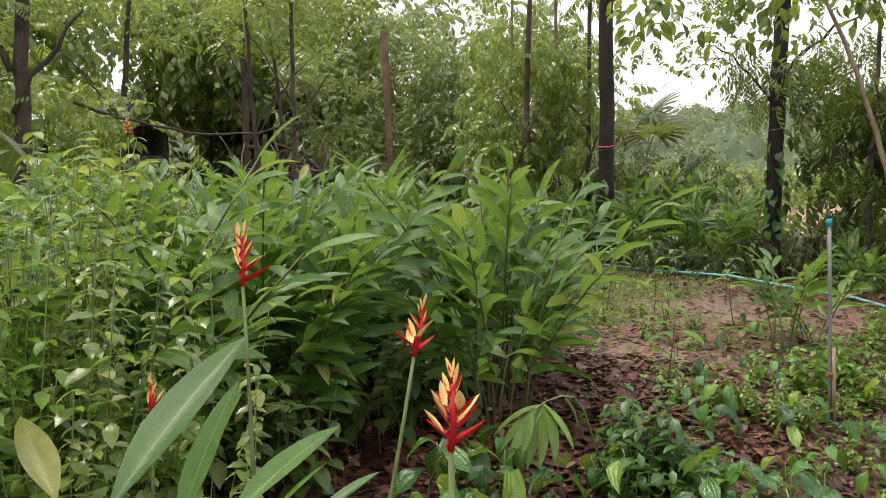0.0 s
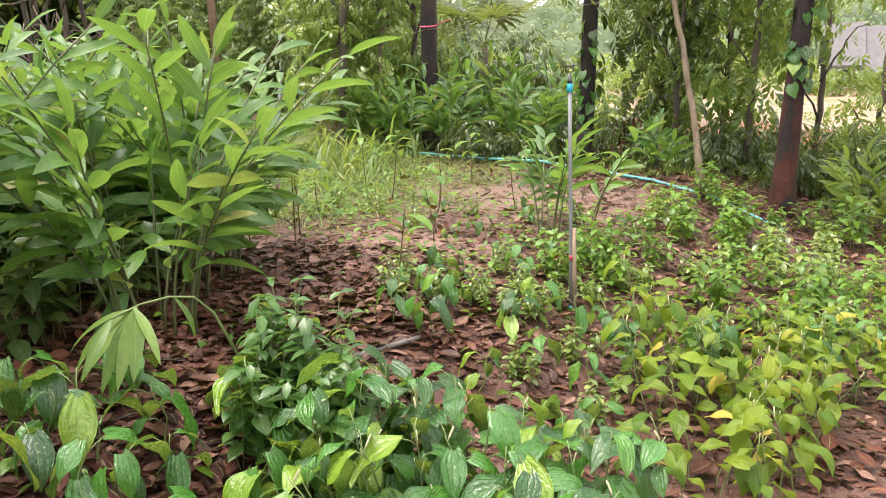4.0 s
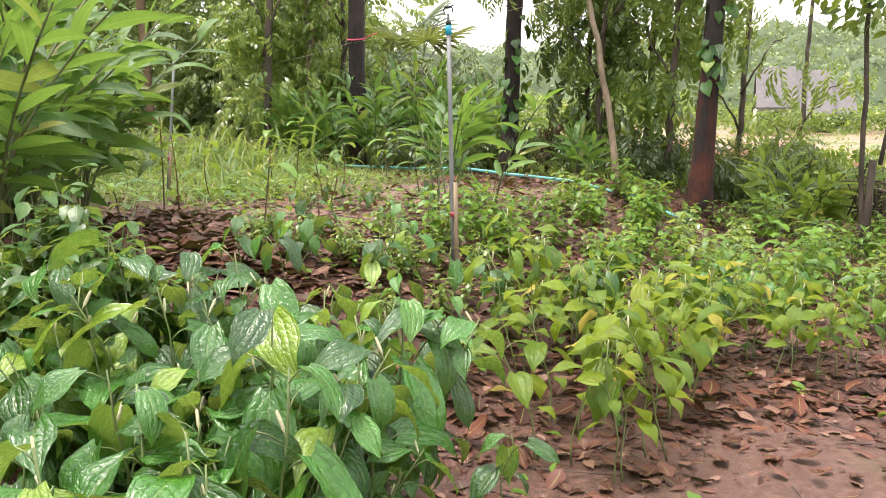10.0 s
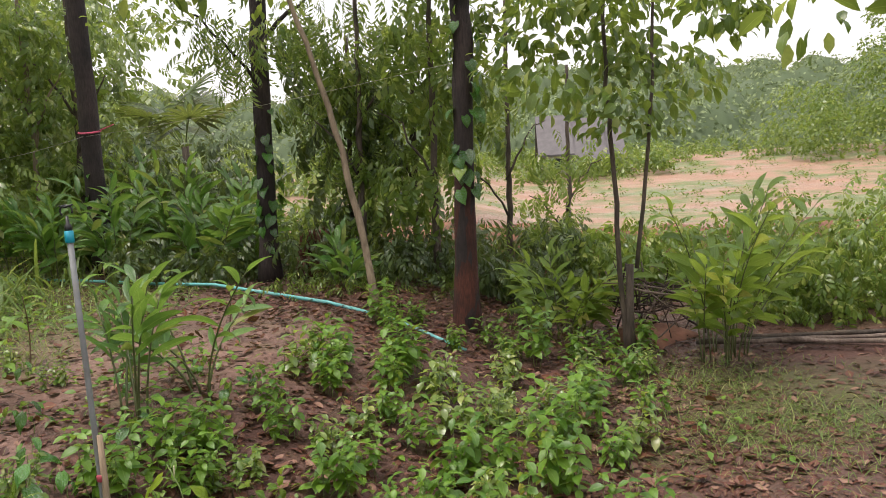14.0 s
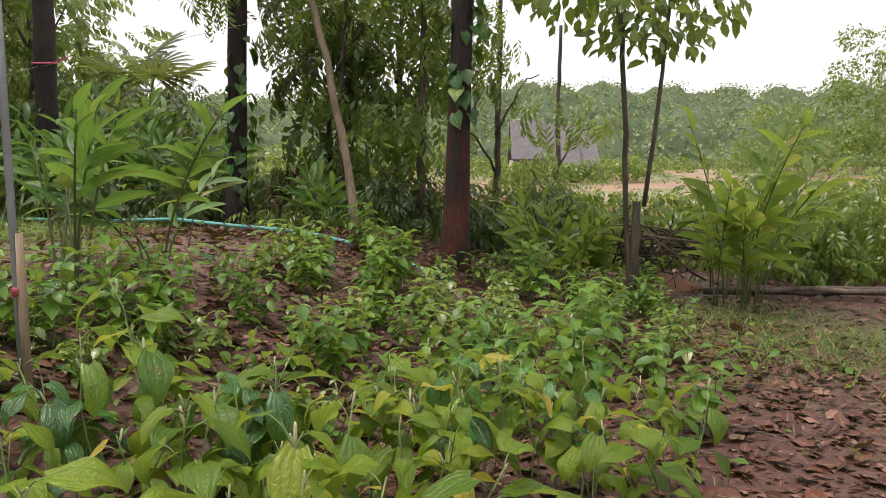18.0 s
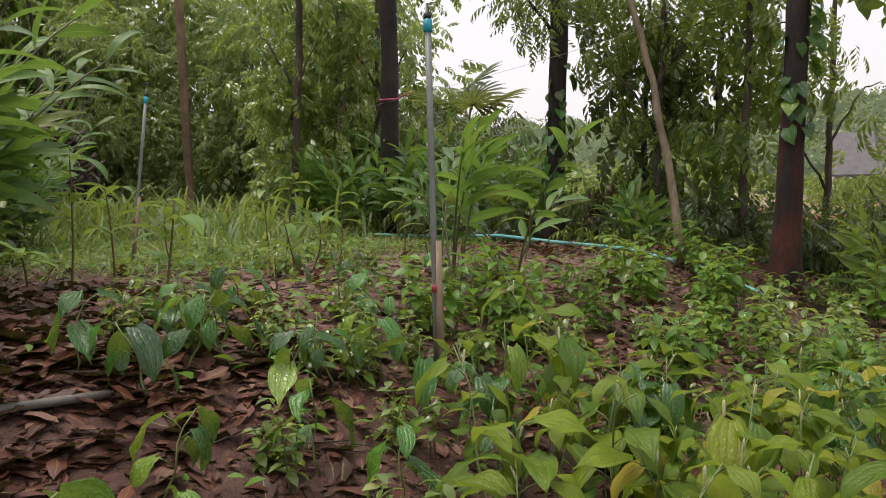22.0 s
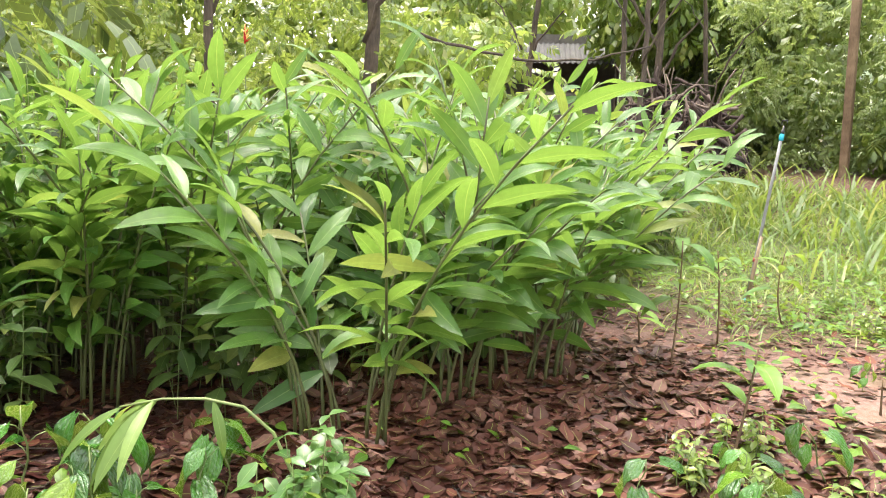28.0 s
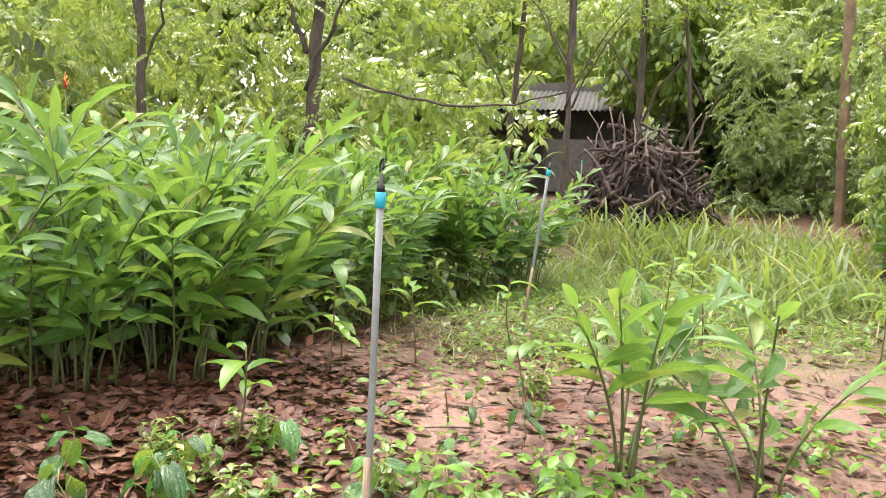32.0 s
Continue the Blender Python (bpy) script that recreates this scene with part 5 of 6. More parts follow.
def build_finger_leaf():
    x, y = -1.14, -2.52
    z = gz(x, y)
    ob = thing("fingered_plant", "arching pale green frond with long narrow fingers", "plant", pose(x, y, z))
    line = [Vector(p) for p in ((0.14, 0.44, -0.02), (0.115, 0.38, 0.3 - z), (0.076, 0.293, 0.507 - z), (0.054, 0.208, 0.592 - z), (0.026, 0.1, 0.62 - z), (-0.005, -0.02, 0.622 - z), (-0.035, -0.137, 0.6 - z))]
    part("stalk", tube_mesh("stalk", line, np.linspace(0.007, 0.003, len(line)), M_STEM, 6), ob)
    finger = [mesh_from("leaflet", *blade(0.3, 0.044 + 0.006 * k, LANCE, 8, 2, 0.7, 0.3, 0.02, 0.03 * (k - 1), k), [M_FROND]) for k in range(3)]
    # place along the stalk, sideways spread, forward reach, fall, scale
    for k, (at, out, ahead, fall, sc) in enumerate(((5.3, -0.85, -0.5, -0.3, 0.9), (5.2, -0.55, -0.7, -0.5, 1.0), (5.15, -0.25, -0.8, -0.55, 1.05), (5.1, 0.05, -0.8, -0.6, 1.1), (5.1, 0.3, -0.75, -0.6, 1.05), (5.15, 0.6, -0.7, -0.5, 1.0), (5.2, 0.85, -0.5, -0.35, 0.9), (5.9, 0.2, -0.85, -0.4, 0.8), (3.8, 0.55, 0.15, -0.7, 0.6))):
        a = min(int(at), len(line) - 2)
        p = line[a].lerp(line[a + 1], at - a)
        d = Vector((out, ahead, fall)).normalized()
        x_axis = d.cross(Vector((0.35, -0.1, 1))).normalized()
        m = Matrix((x_axis, d, x_axis.cross(d))).transposed().to_4x4()
        part("leaflet", finger[k % 3], ob, m=Matrix.Translation(p) @ m @ Matrix.Scale(sc, 4))


def sprigs(seed, stems, height, radius, pairs, size, tmpl):
    """Upright herb stems with leaves in pairs, each its own arrays of verts, quads, uv and material index."""
    rs = np.random.RandomState(seed)
    out = []
    for k in range(stems):
        a, r = rs.uniform(0, 6.28), radius * math.sqrt(rs.uniform())
        o = np.array([r * math.cos(a), r * math.sin(a), -0.02])
        h = height * rs.uniform(0.6, 1.1)
        top = o + np.array([rs.normal(0, 0.12) * h, rs.normal(0, 0.12) * h, h])
        st = tube(curve_points(o, top, rs.normal(0, 0.015, 3), 5), np.linspace(0.003, 0.0015, 5), 4)
        n = pairs
        f = np.repeat((np.arange(n) + 1) / n, 2) * 0.8 + 0.2
        pos = o + (top - o) * f[:, None]
        yaw = np.repeat(np.arange(n) * 1.57 + rs.uniform(0, 3), 2) + np.tile([0, np.pi], n) + rs.normal(0, 0.3, 2 * n)
        lf = strew(tmpl, pos, turn(yaw, rs.uniform(-0.6, 0.35, 2 * n), rs.normal(0, 0.2, 2 * n)), size * rs.uniform(0.6, 1.2, 2 * n) * (1.15 - 0.4 * f))
        v, q, u = join([st, lf])
        out.append((v, q, u, np.r_[np.zeros(len(st[1])), np.ones(len(lf[1]))]))
    return out


WEED_LEAF = blade(1.0, 0.55, (0.38, 0.2, 0.75), rows=3, cols=2, droop=0.6, fold=0.25)


def build_herbs():
    def herb(label, x, y, seed, stems, height, radius, pairs, size, mat, name="herb_bush"):
        ob = thing(name, label, "plant", pose(x, y, gz(x, y), 0, 0, seed * 31), group="herbs")
        for v, q, u, idx in sprigs(seed, stems, height, radius, pairs, size, WEED_LEAF):
            tagged(part("sprig", mesh_from("sprig", v, q, u, [M_STEM, mat], idx), ob), kind="stuff")
        return ob

    lab = "bushy upright green herb with small paired leaves"
    tall = [herb(lab, -0.74, -2.16, 1, 16, 0.58, 0.13, 7, 0.105, M_MINT), herb(lab, -0.6, -2.34, 2, 14, 0.54, 0.12, 7, 0.105, M_MINT)]
    for k, (x, y) in enumerate(((-0.88, -2.08), (-0.78, -2.36), (-0.46, -2.44), (-0.62, -2.2), (-0.42, -2.28))):
        copy_thing(tall[k % 2], pose(x, y, gz(x, y), 0, 0, k * 77))
    # bushy weeds of the middle bed
    lab = "low bushy weed with small bright leaves on litter"
    low = [herb(lab, 0.6, 2.6, 3, 9, 0.38, 0.14, 5, 0.12, M_HERB, "bushy_weed"), herb(lab, 1.1, 2.9, 4, 8, 0.44, 0.14, 5, 0.125, M_HERB, "bushy_weed"), herb(lab, 1.8, 2.2, 5, 8, 0.32, 0.13, 4, 0.11, M_TREE_L, "bushy_weed")]
    rs = np.random.RandomState(61)
    pts = []
    while len(pts) < 58:
        x, y = rs.uniform(-0.2, 3.4), rs.uniform(0.3, 4.3)
        if x - 0.3 * y < -0.45 or x > 2.4 + 0.25 * y or (x - 1.63) ** 2 + (y - 4.6) ** 2 < 0.1:
            continue
        if all((x - a) ** 2 + (y - b) ** 2 > 0.065 for a, b in pts):
            pts.append((x, y))
            o = copy_thing(low[len(pts) % 3], pose(x, y, gz(x, y), 0, 0, rs.uniform(0, 360)))
            s = rs.uniform(0.6, 1.15)
            o.scale = (s, s, s)
    # the leafy shrubs west of the first steps
    lab = "dense leafy green shrub beside the galangal bed"
    sh = [herb(lab, -2.35, -4.2, 7, 40, 1.5, 0.42, 22, 0.07, M_TREE_L, "leafy_shrub"), herb(lab, -2.8, -3.6, 8, 40, 1.5, 0.45, 22, 0.07, M_HERB, "leafy_shrub")]
    for k, (x, y) in enumerate(((-3.1, -4.6), (-2.7, -5.0), (-3.6, -4.0), (-3.4, -3.0), (-3.9, -4.9), (-2.1, -4.7), (-1.75, -4.55), (-1.8, -5.0), (-2.3, -5.2))):
        copy_thing(sh[k % 2], pose(x, y, gz(x, y), 0, 0, k * 63))
    # the hem of the galangal bed
    lab = "leafy undergrowth at the foot of the galangal"
    hem = herb(lab, -2.2, -1.7, 9, 13, 0.6, 0.32, 5, 0.15, M_UNDER, "undergrowth")
    for k, (x, y) in enumerate(((-2.45, -1.2), (-2.7, -0.75), (-3.0, -0.2), (-3.4, 0.3), (-3.8, 0.8), (-4.3, 1.3), (-4.8, 1.9), (-5.5, 2.6), (-2.3, -2.2), (-2.5, -2.0), (-2.9, -1.4), (-3.3, -0.6), (-4.0, 0.2), (-6.2, 3.1), (-2.2, -3.2))):
        copy_thing(hem, pose(x, y, gz(x, y), 0, 0, k * 51))
    # small mint-like patch near the end of the walk
    mint = herb("bright low herb tuft on bare soil", -0.35, -0.1, 12, 8, 0.26, 0.1, 6, 0.06, M_TREE_L, "mint_tuft")
    for k, (x, y) in enumerate(((-0.55, -0.35), (-0.75, -0.6), (-0.95, -0.75), (-0.35, -0.5), (-1.0, -0.35), (0.15, 0.2), (-0.15, 0.45), (0.3, 0.7), (-0.1, 0.05), (-0.55, 0.25), (-1.6, 1.3), (-2.2, 1.9), (-1.9, 2.4), (-1.2, 1.9), (-2.8, 2.4), (-0.05, -1.0), (0.15, -0.6), (0.3, -1.1), (-0.2, -0.35))):
        copy_thing(mint, pose(x, y, gz(x, y), 0, 0, k * 40))


def build_saplings():
    rs = np.random.RandomState(71)
    leafs = [mesh_from("leaf", *blade(0.2, 0.062, LANCE, 6, 2, 0.8 + 0.3 * k, 0.3, 0.02, 0, k), [M_HERB]) for k in range(3)]
    spots = ((-1.02, -0.4, 0.5, 6), (-2.38, 0.8, 0.62, 6), (-2.05, 0.15, 0.72, 9), (-2.3, 2.6, 0.75, 8), (-1.75, 2.5, 0.6, 5), (-1.15, 0.65, 0.2, 0), (-2.6, 1.6, 0.55, 5), (-1.5, 1.6, 0.45, 4), (-0.9, 2.3, 0.5, 5), (-2.9, 3.3, 0.7, 7), (-1.9, 4.2, 0.6, 6), (-1.2, 3.9, 0.55, 5), (-0.4, 3.1, 0.5, 5), (-2.55, 0.33, 0.22, 5), (-1.3, 1.15, 0.4, 3))
    for x, y, h, n in spots:
        ob = thing("sapling", "young sapling with brown stem and narrow green leaves" if n else "short bare brown stem stuck in sandy soil", "plant", pose(x, y, gz(x, y) - 0.02, 0, 0, rs.uniform(0, 360)), group="saplings")
        p = curve_points((0, 0, 0), (rs.normal(0, 0.05), rs.normal(0, 0.05), h), rs.normal(0, 0.02, 3), 7)
        part("stem", tube_mesh("stem", p, np.linspace(0.0065, 0.0035, 7), M_STEM_B, 6, 0.1), ob)
        for k in range(n):
            f = 0.5 + 0.5 * (k + 0.5) / n
            q = Vector([float(np.interp(f, np.linspace(0, 1, 7), p[:, i])) for i in range(3)])
            part("leaf", leafs[k % 3], ob, m=Matrix.Translation(q) @ Matrix(turn(k * 2.4 + rs.normal(0, 0.3), rs.uniform(0.0, 0.8)).tolist()).to_4x4() @ Matrix.Scale(rs.uniform(0.85, 1.45), 4))
    # fan palm behind the trees
    x, y = -4.45, 14.0
    ob = thing("fan_palm", "fan palm with round pleated leaves behind trees", "palm", pose(x, y, gz(x, y) - 0.05))
    part("trunk", tube_mesh("trunk", [(0, 0, 0), (0.02, 0, 1.2), (0, 0, 2.2)], [0.14, 0.1, 0.08], M_BARK_M, 8, 0.1), ob)
    for k, (a, rise, L) in enumerate(((0.2, 1.2, 1.0), (-1.3, 0.9, 1.0), (1.4, 0.8, 1.0), (2.6, 0.7, 0.9), (-2.4, 0.7, 1.0), (-0.5, 0.5, 0.9), (0.9, 1.4, 1.2))):
        e = Vector((math.sin(a) * math.cos(rise) * L, math.cos(a) * math.cos(rise) * L, 2.2 + math.sin(rise) * L))
        fr = part("frond", tube_mesh("frond", curve_points((0, 0, 2.1), e, (0, 0, 0.1), 6), 0.015, M_STEM, 5), ob)
        sets = []
        for t in np.linspace(-2.4, 2.4, 16):
            R = turn(a, rise * 0.6) @ np.array([[math.cos(t), math.sin(t), 0], [-math.sin(t), math.cos(t), 0], [0, 0, 1]])
            sets.append(strew(blade(0.85, 0.11, (0.7, 0.15, 0.5), 4, 2, 0.3, 0.35), [tuple(e)], R[None], [1.0]))
        v, q, u = join(sets)
        part("fan", mesh_from("fan", v, q, u, [M_TREE_D]), fr)


def build_clutter():
    rs = np.random.RandomState(81)
    # fallen bamboo poles
    for k, (a, b, r) in enumerate((((3.9, 4.35), (7.2, 3.7), 0.03), ((4.1, 4.15), (7.4, 3.3), 0.026), ((4.4, 4.5), (7.0, 4.3), 0.028), ((4.6, 4.0), (7.6, 3.9), 0.022))):
        p = np.array([(a[0] + (b[0] - a[0]) * t, a[1] + (b[1] - a[1]) * t, 0) for t in np.linspace(0, 1, 12)])
        p[:, 2] = gz(*a) + 0.05 + 0.05 * (k % 2) + 0.01 * rs.normal(size=12)
        o = p[0].copy()
        thing("fallen_pole", "long grey-brown fallen pole lying on the bank", "pole", Matrix.Translation(o), tube_mesh("fallen_pole", p - o, np.linspace(r, r * 0.7, 12), M_PILE_L if k % 2 else M_BARK_M, 7, 0.1, k), group="fallen poles")
    # twig heap on a mound
    x, y = 3.55, 4.75
    z = gz(x, y)
    ob = thing("twig_heap", "tangle of dead twigs on an earth mound", "twig heap", pose(x, y, z))
    a, h = np.meshgrid(np.linspace(0, 2 * np.pi, 20, endpoint=False), np.linspace(0, 1, 7), indexing="ij")
    rr = 0.42 * np.cos(h * 1.5) ** 0.7 * (1 + 0.2 * np.sin(a * 3 + 1) + 0.1 * np.sin(a * 8 + 5 * h))
    v = np.stack([rr * np.cos(a), rr * np.sin(a), h * 0.2 - 0.04], -1).reshape(-1, 3)
    i, j = np.meshgrid(np.arange(20), np.arange(6), indexing="ij")
    q = np.stack([i * 7 + j, (i + 1) % 20 * 7 + j, (i + 1) % 20 * 7 + j + 1, i * 7 + j + 1], -1).reshape(-1, 4)
    part("mound", mesh_from("mound", v, q, None, [M_EARTH]), ob, "bare brown earth mound")
    for k in range(60):
        c = np.array([rs.normal(0.1, 0.22), rs.normal(0, 0.2), rs.uniform(0.2, 0.6)])
        d = rs.normal(0, 1, 3) * np.array([1, 0.7, 0.7])
        d *= rs.uniform(0.2, 0.42) / np.linalg.norm(d)
        part("twig", tube_mesh("twig", curve_points(c - d, c + d, rs.normal(0, 0.06, 3), 6), rs.uniform(0.004, 0.012), M_PILE_L if k % 3 == 0 else M_PILE, 5), ob)
    # the rotten stump beside the ivy trunk
    x, y = -0.42, 6.6
    t, a = np.meshgrid(np.linspace(0, 1, 16), np.linspace(0, 2 * np.pi, 28, endpoint=False), indexing="ij")
    rr = (0.16 - 0.07 * t) * (1 + 0.22 * np.sin(a * 3 + 2 * t) + 0.14 * np.sin(a * 7 - 5 * t) + 0.1 * rs.normal(size=t.shape))
    v = np.stack([rr * np.cos(a) + 0.06 * t, rr * np.sin(a), 0.6 * t + 0.12 * t * np.sin(a * 5) - 0.04], -1).reshape(-1, 3)
    i, j = np.meshgrid(np.arange(15), np.arange(28), indexing="ij")
    q = np.stack([i * 28 + j, i * 28 + (j + 1) % 28, (i + 1) * 28 + (j + 1) % 28, (i + 1) * 28 + j], -1).reshape(-1, 4)
    ob = thing("rotten_stump", "crumbling red-brown rotten stump beside a trunk", "stump", pose(x, y, gz(x, y) - 0.03))
    part("shell", mesh_from("shell", v, q, None, [M_BARK_R]), ob)
    v, q, u = leaf_cloud(spread(6, (-0.2, -0.3, 0.1), (0.25, 0.0, 0.7), 4), 0.12, 90, NARROW_LEAF, 0.16, 5, 1.0)
    part("dead_leaves", mesh_from("dead_leaves", v, q, u, [M_LITTER]), ob, "hanging dry brown leaves")
    # the ragged far bank of the ditch
    n = 40
    xs = np.linspace(0.3, 9.0, n)
    rows = []
    for f, dz in ((0.0, -0.55), (0.12, -0.1), (0.3, 0.22), (0.9, 0.42)):
        yy = 8.7 + 0.12 * xs + f + 0.12 * np.sin(xs * 3.1 + f * 4)
        rows.append(np.stack([xs, yy, ground_z(xs, 10.5 + 0 * xs) * 0.5 + dz + 0.05 * np.sin(xs * 5)], -1))
    V = np.stack(rows, 1).reshape(-1, 3)
    i, j = np.meshgrid(np.arange(n - 1), np.arange(3), indexing="ij")
    Q = np.stack([i * 4 + j, (i + 1) * 4 + j, (i + 1) * 4 + j + 1, i * 4 + j + 1], -1).reshape(-1, 4)
    tagged(new("ditch_bank", mesh_from("ditch_bank", V, Q, None, [M_EARTH])), "steep red earth bank of the ditch", "bank", kind="structure")
    # a sprawling bare branch in the west wood
    ob = thing("bare_branch", "long bare sagging branch between two trees", "branch", pose(-9.6, 1.4, 2.7))
    part("limb", tube_mesh("limb", curve_points((0, 0, 0.2), (1.6, 3.1, 0.05), (0, 0, -0.3), 14, 0.02, 2), np.linspace(0.026, 0.013, 14), M_BARK_M, 7, 0.1), ob)
    for k, (bx, by, r) in enumerate(((-10.2, 0.9, 0.12), (-8.3, 4.6, 0.045), (-9.2, -1.5, 0.07), (-13.0, 8.7, 0.1), (-12.8, 10.2, 0.06), (-9.7, 5.4, 0.05), (-14.5, 6.0, 0.08))):
        tree("wood_tree", "brown tree trunk standing in the west wood", (bx, by), (bx + rs.normal(0, 0.3), by + rs.normal(0, 0.3), 6.5), r, r * 0.6, M_BARK_M, [(spread(10, (-1.2, -1.2, 4.3), (1.2, 1.2, 6.8), 90 + k), 0.6, 1500, SMALL_LEAF, 0.14, M_TREE_L if k % 2 else M_TREE, 0.2)], limbs=[((0, 0, 2.2), (0.9, 0.5, 3.6), r * 0.4), ((0, 0, 2.8), (-0.8, -0.6, 4.2), r * 0.4)], seed=90 + k, flare=1.2)


build_heliconia()
build_finger_leaf()
build_herbs()
build_saplings()
build_clutter()


# ---- grass, weeds, fallen leaves ----
def build_cover():
    rs = np.random.RandomState(91)

    def field(n, x0, x1, y0, y1, keep):
        p = rs.uniform((x0, y0), (x1, y1), (n, 2))
        k = keep(p[:, 0], p[:, 1])
        p = p[rs.uniform(0, 1, n) < k]
        return np.concatenate([p, ground_z(p[:, 0], p[:, 1])[:, None]], 1)

    def blob(x, y, cx, cy, rx, ry):
        return np.clip(1.6 - np.hypot((x - cx) / rx, (y - cy) / ry) * 1.2, 0, 1)

    def patchy(x, y, s=2.3):
        return np.clip(0.55 + 0.55 * np.sin(x * s + 1.7 * np.sin(y * s * 0.7)) * np.sin(y * s * 1.1 + x), 0.05, 1)

    # long grass on the west side, turf on the east
    p = field(19000, -10, -2.6, 1.2, 11, lambda x, y: np.clip(blob(x, y, -5.6, 5.2, 2.6, 3.6) + blob(x, y, -8.5, 7.5, 2.5, 3), 0, 1) * patchy(x, y, 1.3) * (x + 0.2 * y < -2.2))
    v, q, u = strew(STRAW, p, turn(rs.uniform(0, 6.28, len(p)), rs.uniform(0.5, 1.45, len(p))), rs.uniform(0.1, 0.34, len(p)) * rs.choice([1.0, 1.8], len(p), p=[0.8, 0.2]) * (1 + 0.8 * np.clip((p[:, 1] - 3.4) / 1.5, 0, 1)))
    tagged(new("long_grass", mesh_from("long_grass", v, q, u, [M_GRASS])), "long pale green grass round the leaning riser", "grass", kind="stuff")
    p = field(48000, 1.6, 6.0, -1.0, 5.0, lambda x, y: blob(x, y, 3.7, 2.3, 1.3, 1.5) * patchy(x, y, 1.9))
    v, q, u = strew(STRAW, p, turn(rs.uniform(0, 6.28, len(p)), rs.uniform(0.2, 1.2, len(p))), rs.uniform(0.05, 0.15, len(p)))
    tagged(new("turf", mesh_from("turf", v, q, u, [M_GRASS])), "short rough grass beside the path", "grass", kind="stuff")
    p = field(46000, -8, -1.5, -0.5, 8, lambda x, y: np.clip(1.2 * blob(x, y, -4.0, 2.5, 2.0, 1.9) + 0.7 * blob(x, y, -3.4, 4.8, 2.4, 2.6), 0, 1) * np.clip(patchy(x, y, 1.7) + 0.25, 0, 1))
    v, q, u = strew(STRAW, p, turn(rs.uniform(0, 6.28, len(p)), rs.uniform(0.2, 1.2, len(p))), rs.uniform(0.06, 0.22, len(p)))
    tagged(new("weedy_turf", mesh_from("weedy_turf", v, q, u, [M_GRASS])), "weedy green turf between the beds", "grass", kind="stuff")
    # small broad weeds
    p = field(58000, -7.6, 3.6, -3.8, 7.0, lambda x, y: patchy(x, y, 2.1) ** 2 * (0.10 + 0.16 * blob(x, y, 0.9, 1.8, 1.6, 2.2) + 0.5 * blob(x, y, -0.5, 0.7, 1.1, 1.1) + 0.35 * blob(x, y, -2.6, 1.6, 1.2, 1.4) + 0.3 * blob(x, y, -1.4, 2.0, 1.2, 1.1) + 0.6 * blob(x, y, -4.4, 3.2, 2.1, 2.4)))
    p[:, 2] += rs.uniform(0.0, 0.09, len(p))
    v, q, u = strew(WEED_LEAF, p, turn(rs.uniform(0, 6.28, len(p)), rs.uniform(-0.4, 0.6, len(p)), rs.normal(0, 0.3, len(p))), rs.uniform(0.03, 0.095, len(p)))
    tagged(new("ground_weeds", mesh_from("ground_weeds", v, q, u, [M_HERB])), "low broad-leaved weeds across the beds", "weeds", kind="stuff")
    # fallen leaves
    curled = [blade(1.0, w, sh, 4, 3, d, f, 0.09, tw, k) for k, (d, f, w, sh, tw) in enumerate(((0.35, 0.3, 0.42, LANCE, 0.12), (-0.5, 0.25, 0.58, OVAL, -0.1), (0.8, -0.25, 0.5, OVATE, 0.15)))]
    dens = lambda x, y: np.clip(0.3 + 0.9 * blob(x, y, -1.5, -1.4, 1.4, 1.5) + 0.1 * blob(x, y, -1.3, -3.6, 1.6, 1.6) + 0.5 * blob(x, y, 0.6, 0.2, 1.5, 2.0) + 0.5 * blob(x, y, 0.2, -2.2, 1.4, 1.0) + 0.6 * blob(x, y, 1.2, 5.2, 2.2, 1.6) + 0.55 * blob(x, y, 2.7, 0.8, 1.3, 2.4) - 0.35 * blob(x, y, 1.5, -2.0, 0.8, 0.8), 0.04, 1) * (1 - 0.72 * np.clip(blob(x, y, -1.2, 3.2, 1.2, 1.3) + blob(x, y, -1.4, 0.55, 0.6, 0.5) + 0.8 * blob(x, y, -4.0, 2.6, 1.7, 1.6), 0, 1))
    sets = []
    for k in range(3):
        p = field(48000, -5.0, 6.5, -8.0, 8.6, lambda x, y: dens(x, y) * np.clip((6.5 - x) / 2.2, 0, 1) * np.clip((y + 8.0) / 2.6, 0, 1) * np.clip((8.6 - y) / 1.0, 0, 1))
        p[:, 2] += rs.uniform(0.001, 0.012, len(p))
        sets.append(strew(curled[k], p, turn(rs.uniform(0, 6.28, len(p)), rs.normal(0, 0.12, len(p)), rs.normal(0, 0.2, len(p))), (0.03 + 0.085 * rs.uniform(0, 1, len(p)) ** 1.6) * (1 + 0.45 * np.clip(blob(p[:, 0], p[:, 1], -1.6, -1.3, 1.2, 1.4), 0, 1))))
    for k in range(3):
        p = field(6500, -3.4, 0.4, -4.2, 0.9, lambda x, y: np.clip(blob(x, y, -1.7, -1.0, 1.1, 1.3), 0, 1))
        p[:, 2] += rs.uniform(0.004, 0.02, len(p))
        sets.append(strew(curled[k], p, turn(rs.uniform(0, 6.28, len(p)), rs.normal(0, 0.1, len(p)), rs.normal(0, 0.18, len(p))), rs.uniform(0.06, 0.14, len(p))))
    v, q, u = join(sets)
    tagged(new("leaf_litter", mesh_from("leaf_litter", v, q, u, [M_LITTER])), "damp brown fallen leaves covering the soil", "leaf litter", kind="stuff")
    # wet leaves whose dark colour includes the shade below the galangal
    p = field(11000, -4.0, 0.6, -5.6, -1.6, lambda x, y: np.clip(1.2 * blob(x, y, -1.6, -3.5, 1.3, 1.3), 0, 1))
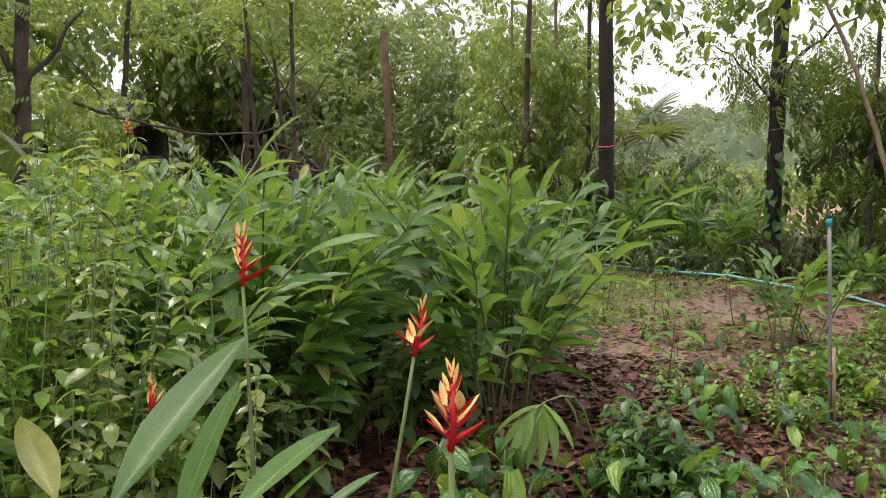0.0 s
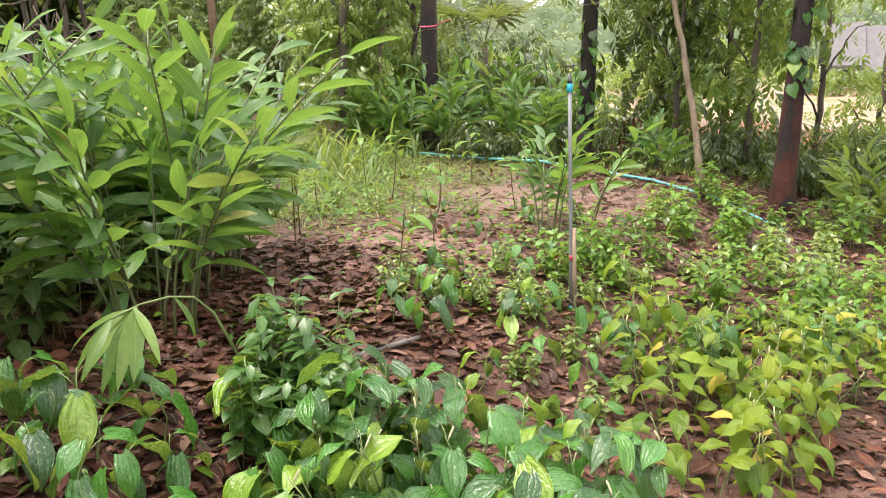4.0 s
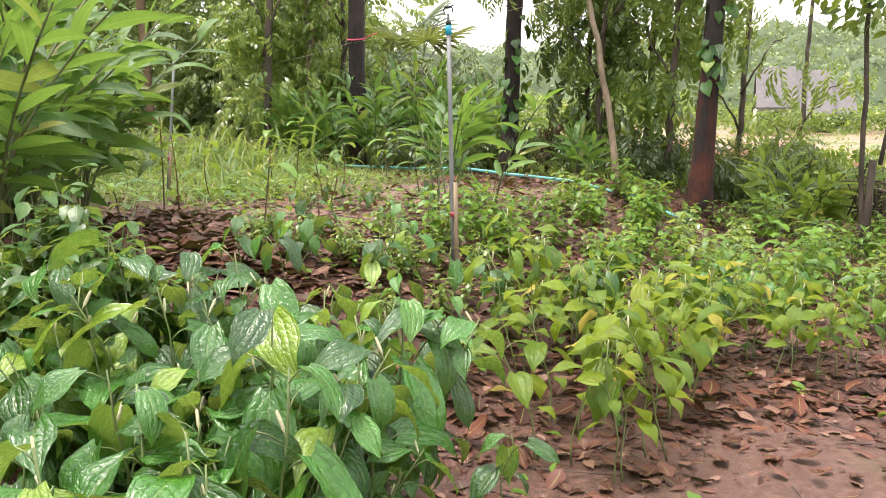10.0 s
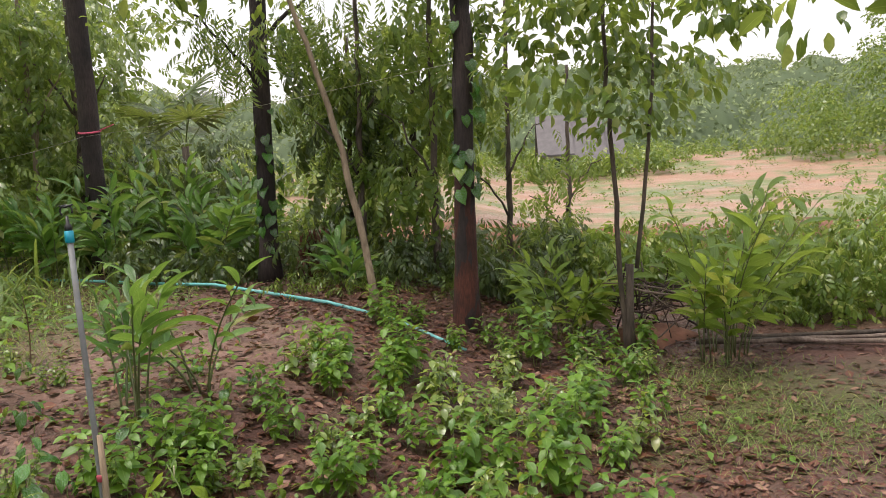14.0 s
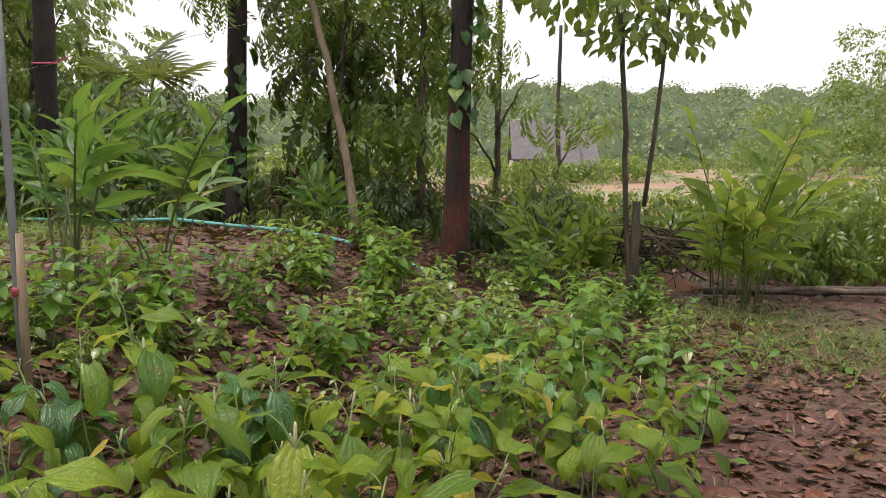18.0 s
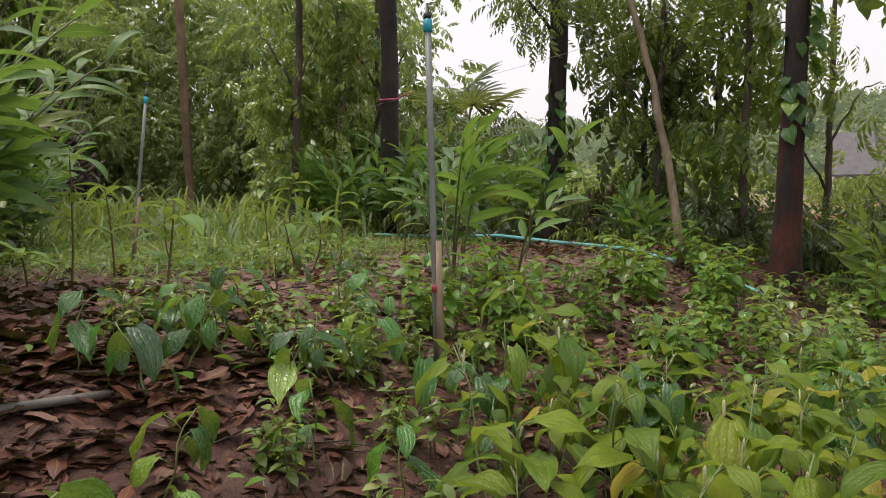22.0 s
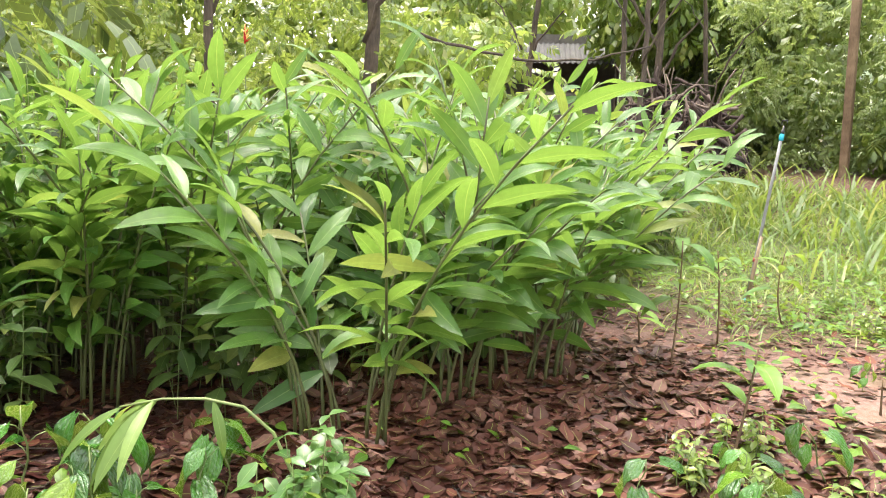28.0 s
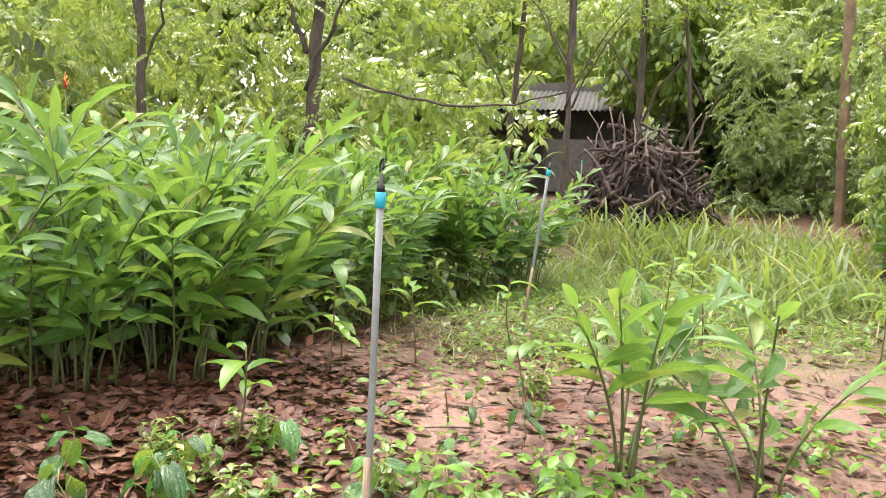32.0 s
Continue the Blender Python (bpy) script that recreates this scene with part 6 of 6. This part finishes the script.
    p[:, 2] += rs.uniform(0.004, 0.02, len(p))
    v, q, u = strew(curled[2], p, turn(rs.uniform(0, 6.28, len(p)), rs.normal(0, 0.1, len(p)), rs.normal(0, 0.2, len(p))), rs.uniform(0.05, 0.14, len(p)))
    tagged(new("wet_litter", mesh_from("wet_litter", v, q, u, [M_LITTER_WET_SHADE])), "wet maroon leaves, darkened as shade under the galangal edge", "leaf litter", kind="stuff")
    p = field(900, -3, 3.5, -4, 5.5, lambda x, y: 0.6 + 0 * x)
    p[:, 2] += 0.03
    v, q, u = strew(curled[1], p, turn(rs.uniform(0, 6.28, len(p)), rs.normal(0, 0.3, len(p)), rs.normal(0, 0.5, len(p))), rs.uniform(0.05, 0.13, len(p)))
    tagged(new("rust_litter", mesh_from("rust_litter", v, q, u, [M_LITTER_R])), "rust-red fallen leaves among the litter", "leaf litter", kind="stuff")
    # the rust leaves by the path, one by one
    big = [mesh_from("fallen_leaf", *b, [M_LITTER_R]) for b in curled]
    for k in range(26):
        x, y = 1.62 + rs.normal(0, 0.3), -0.85 + rs.normal(0, 0.25)
        thing("fallen_leaf", "large curled rust-brown fallen leaf", "leaf", Matrix.Translation((x, y, gz(x, y) + 0.03)) @ pose(0, 0, 0, rs.uniform(-5, 25), rs.uniform(-20, 20), rs.uniform(0, 360)) @ Matrix.Scale(rs.uniform(0.08, 0.16), 4), big[k % 3], group="rust leaves")
    # straws and twigs
    sets = []
    for k in range(500):
        x, y = rs.uniform(-2.6, 2.8), rs.uniform(-4.2, 4.5)
        a, L = rs.uniform(0, 3.14), rs.uniform(0.06, 0.3)
        z = gz(x, y) + 0.018
        sets.append(tube([(x - math.cos(a) * L / 2, y - math.sin(a) * L / 2, z), (x, y, z + rs.uniform(0, 0.012)), (x + math.cos(a) * L / 2, y + math.sin(a) * L / 2, z)], rs.uniform(0.0015, 0.004), 4))
    v, q, u = join(sets)
    tagged(new("ground_twigs", mesh_from("ground_twigs", v, q, None, [M_BARK_M])), "thin dead twigs scattered on the soil", "twigs", kind="stuff")


build_cover()
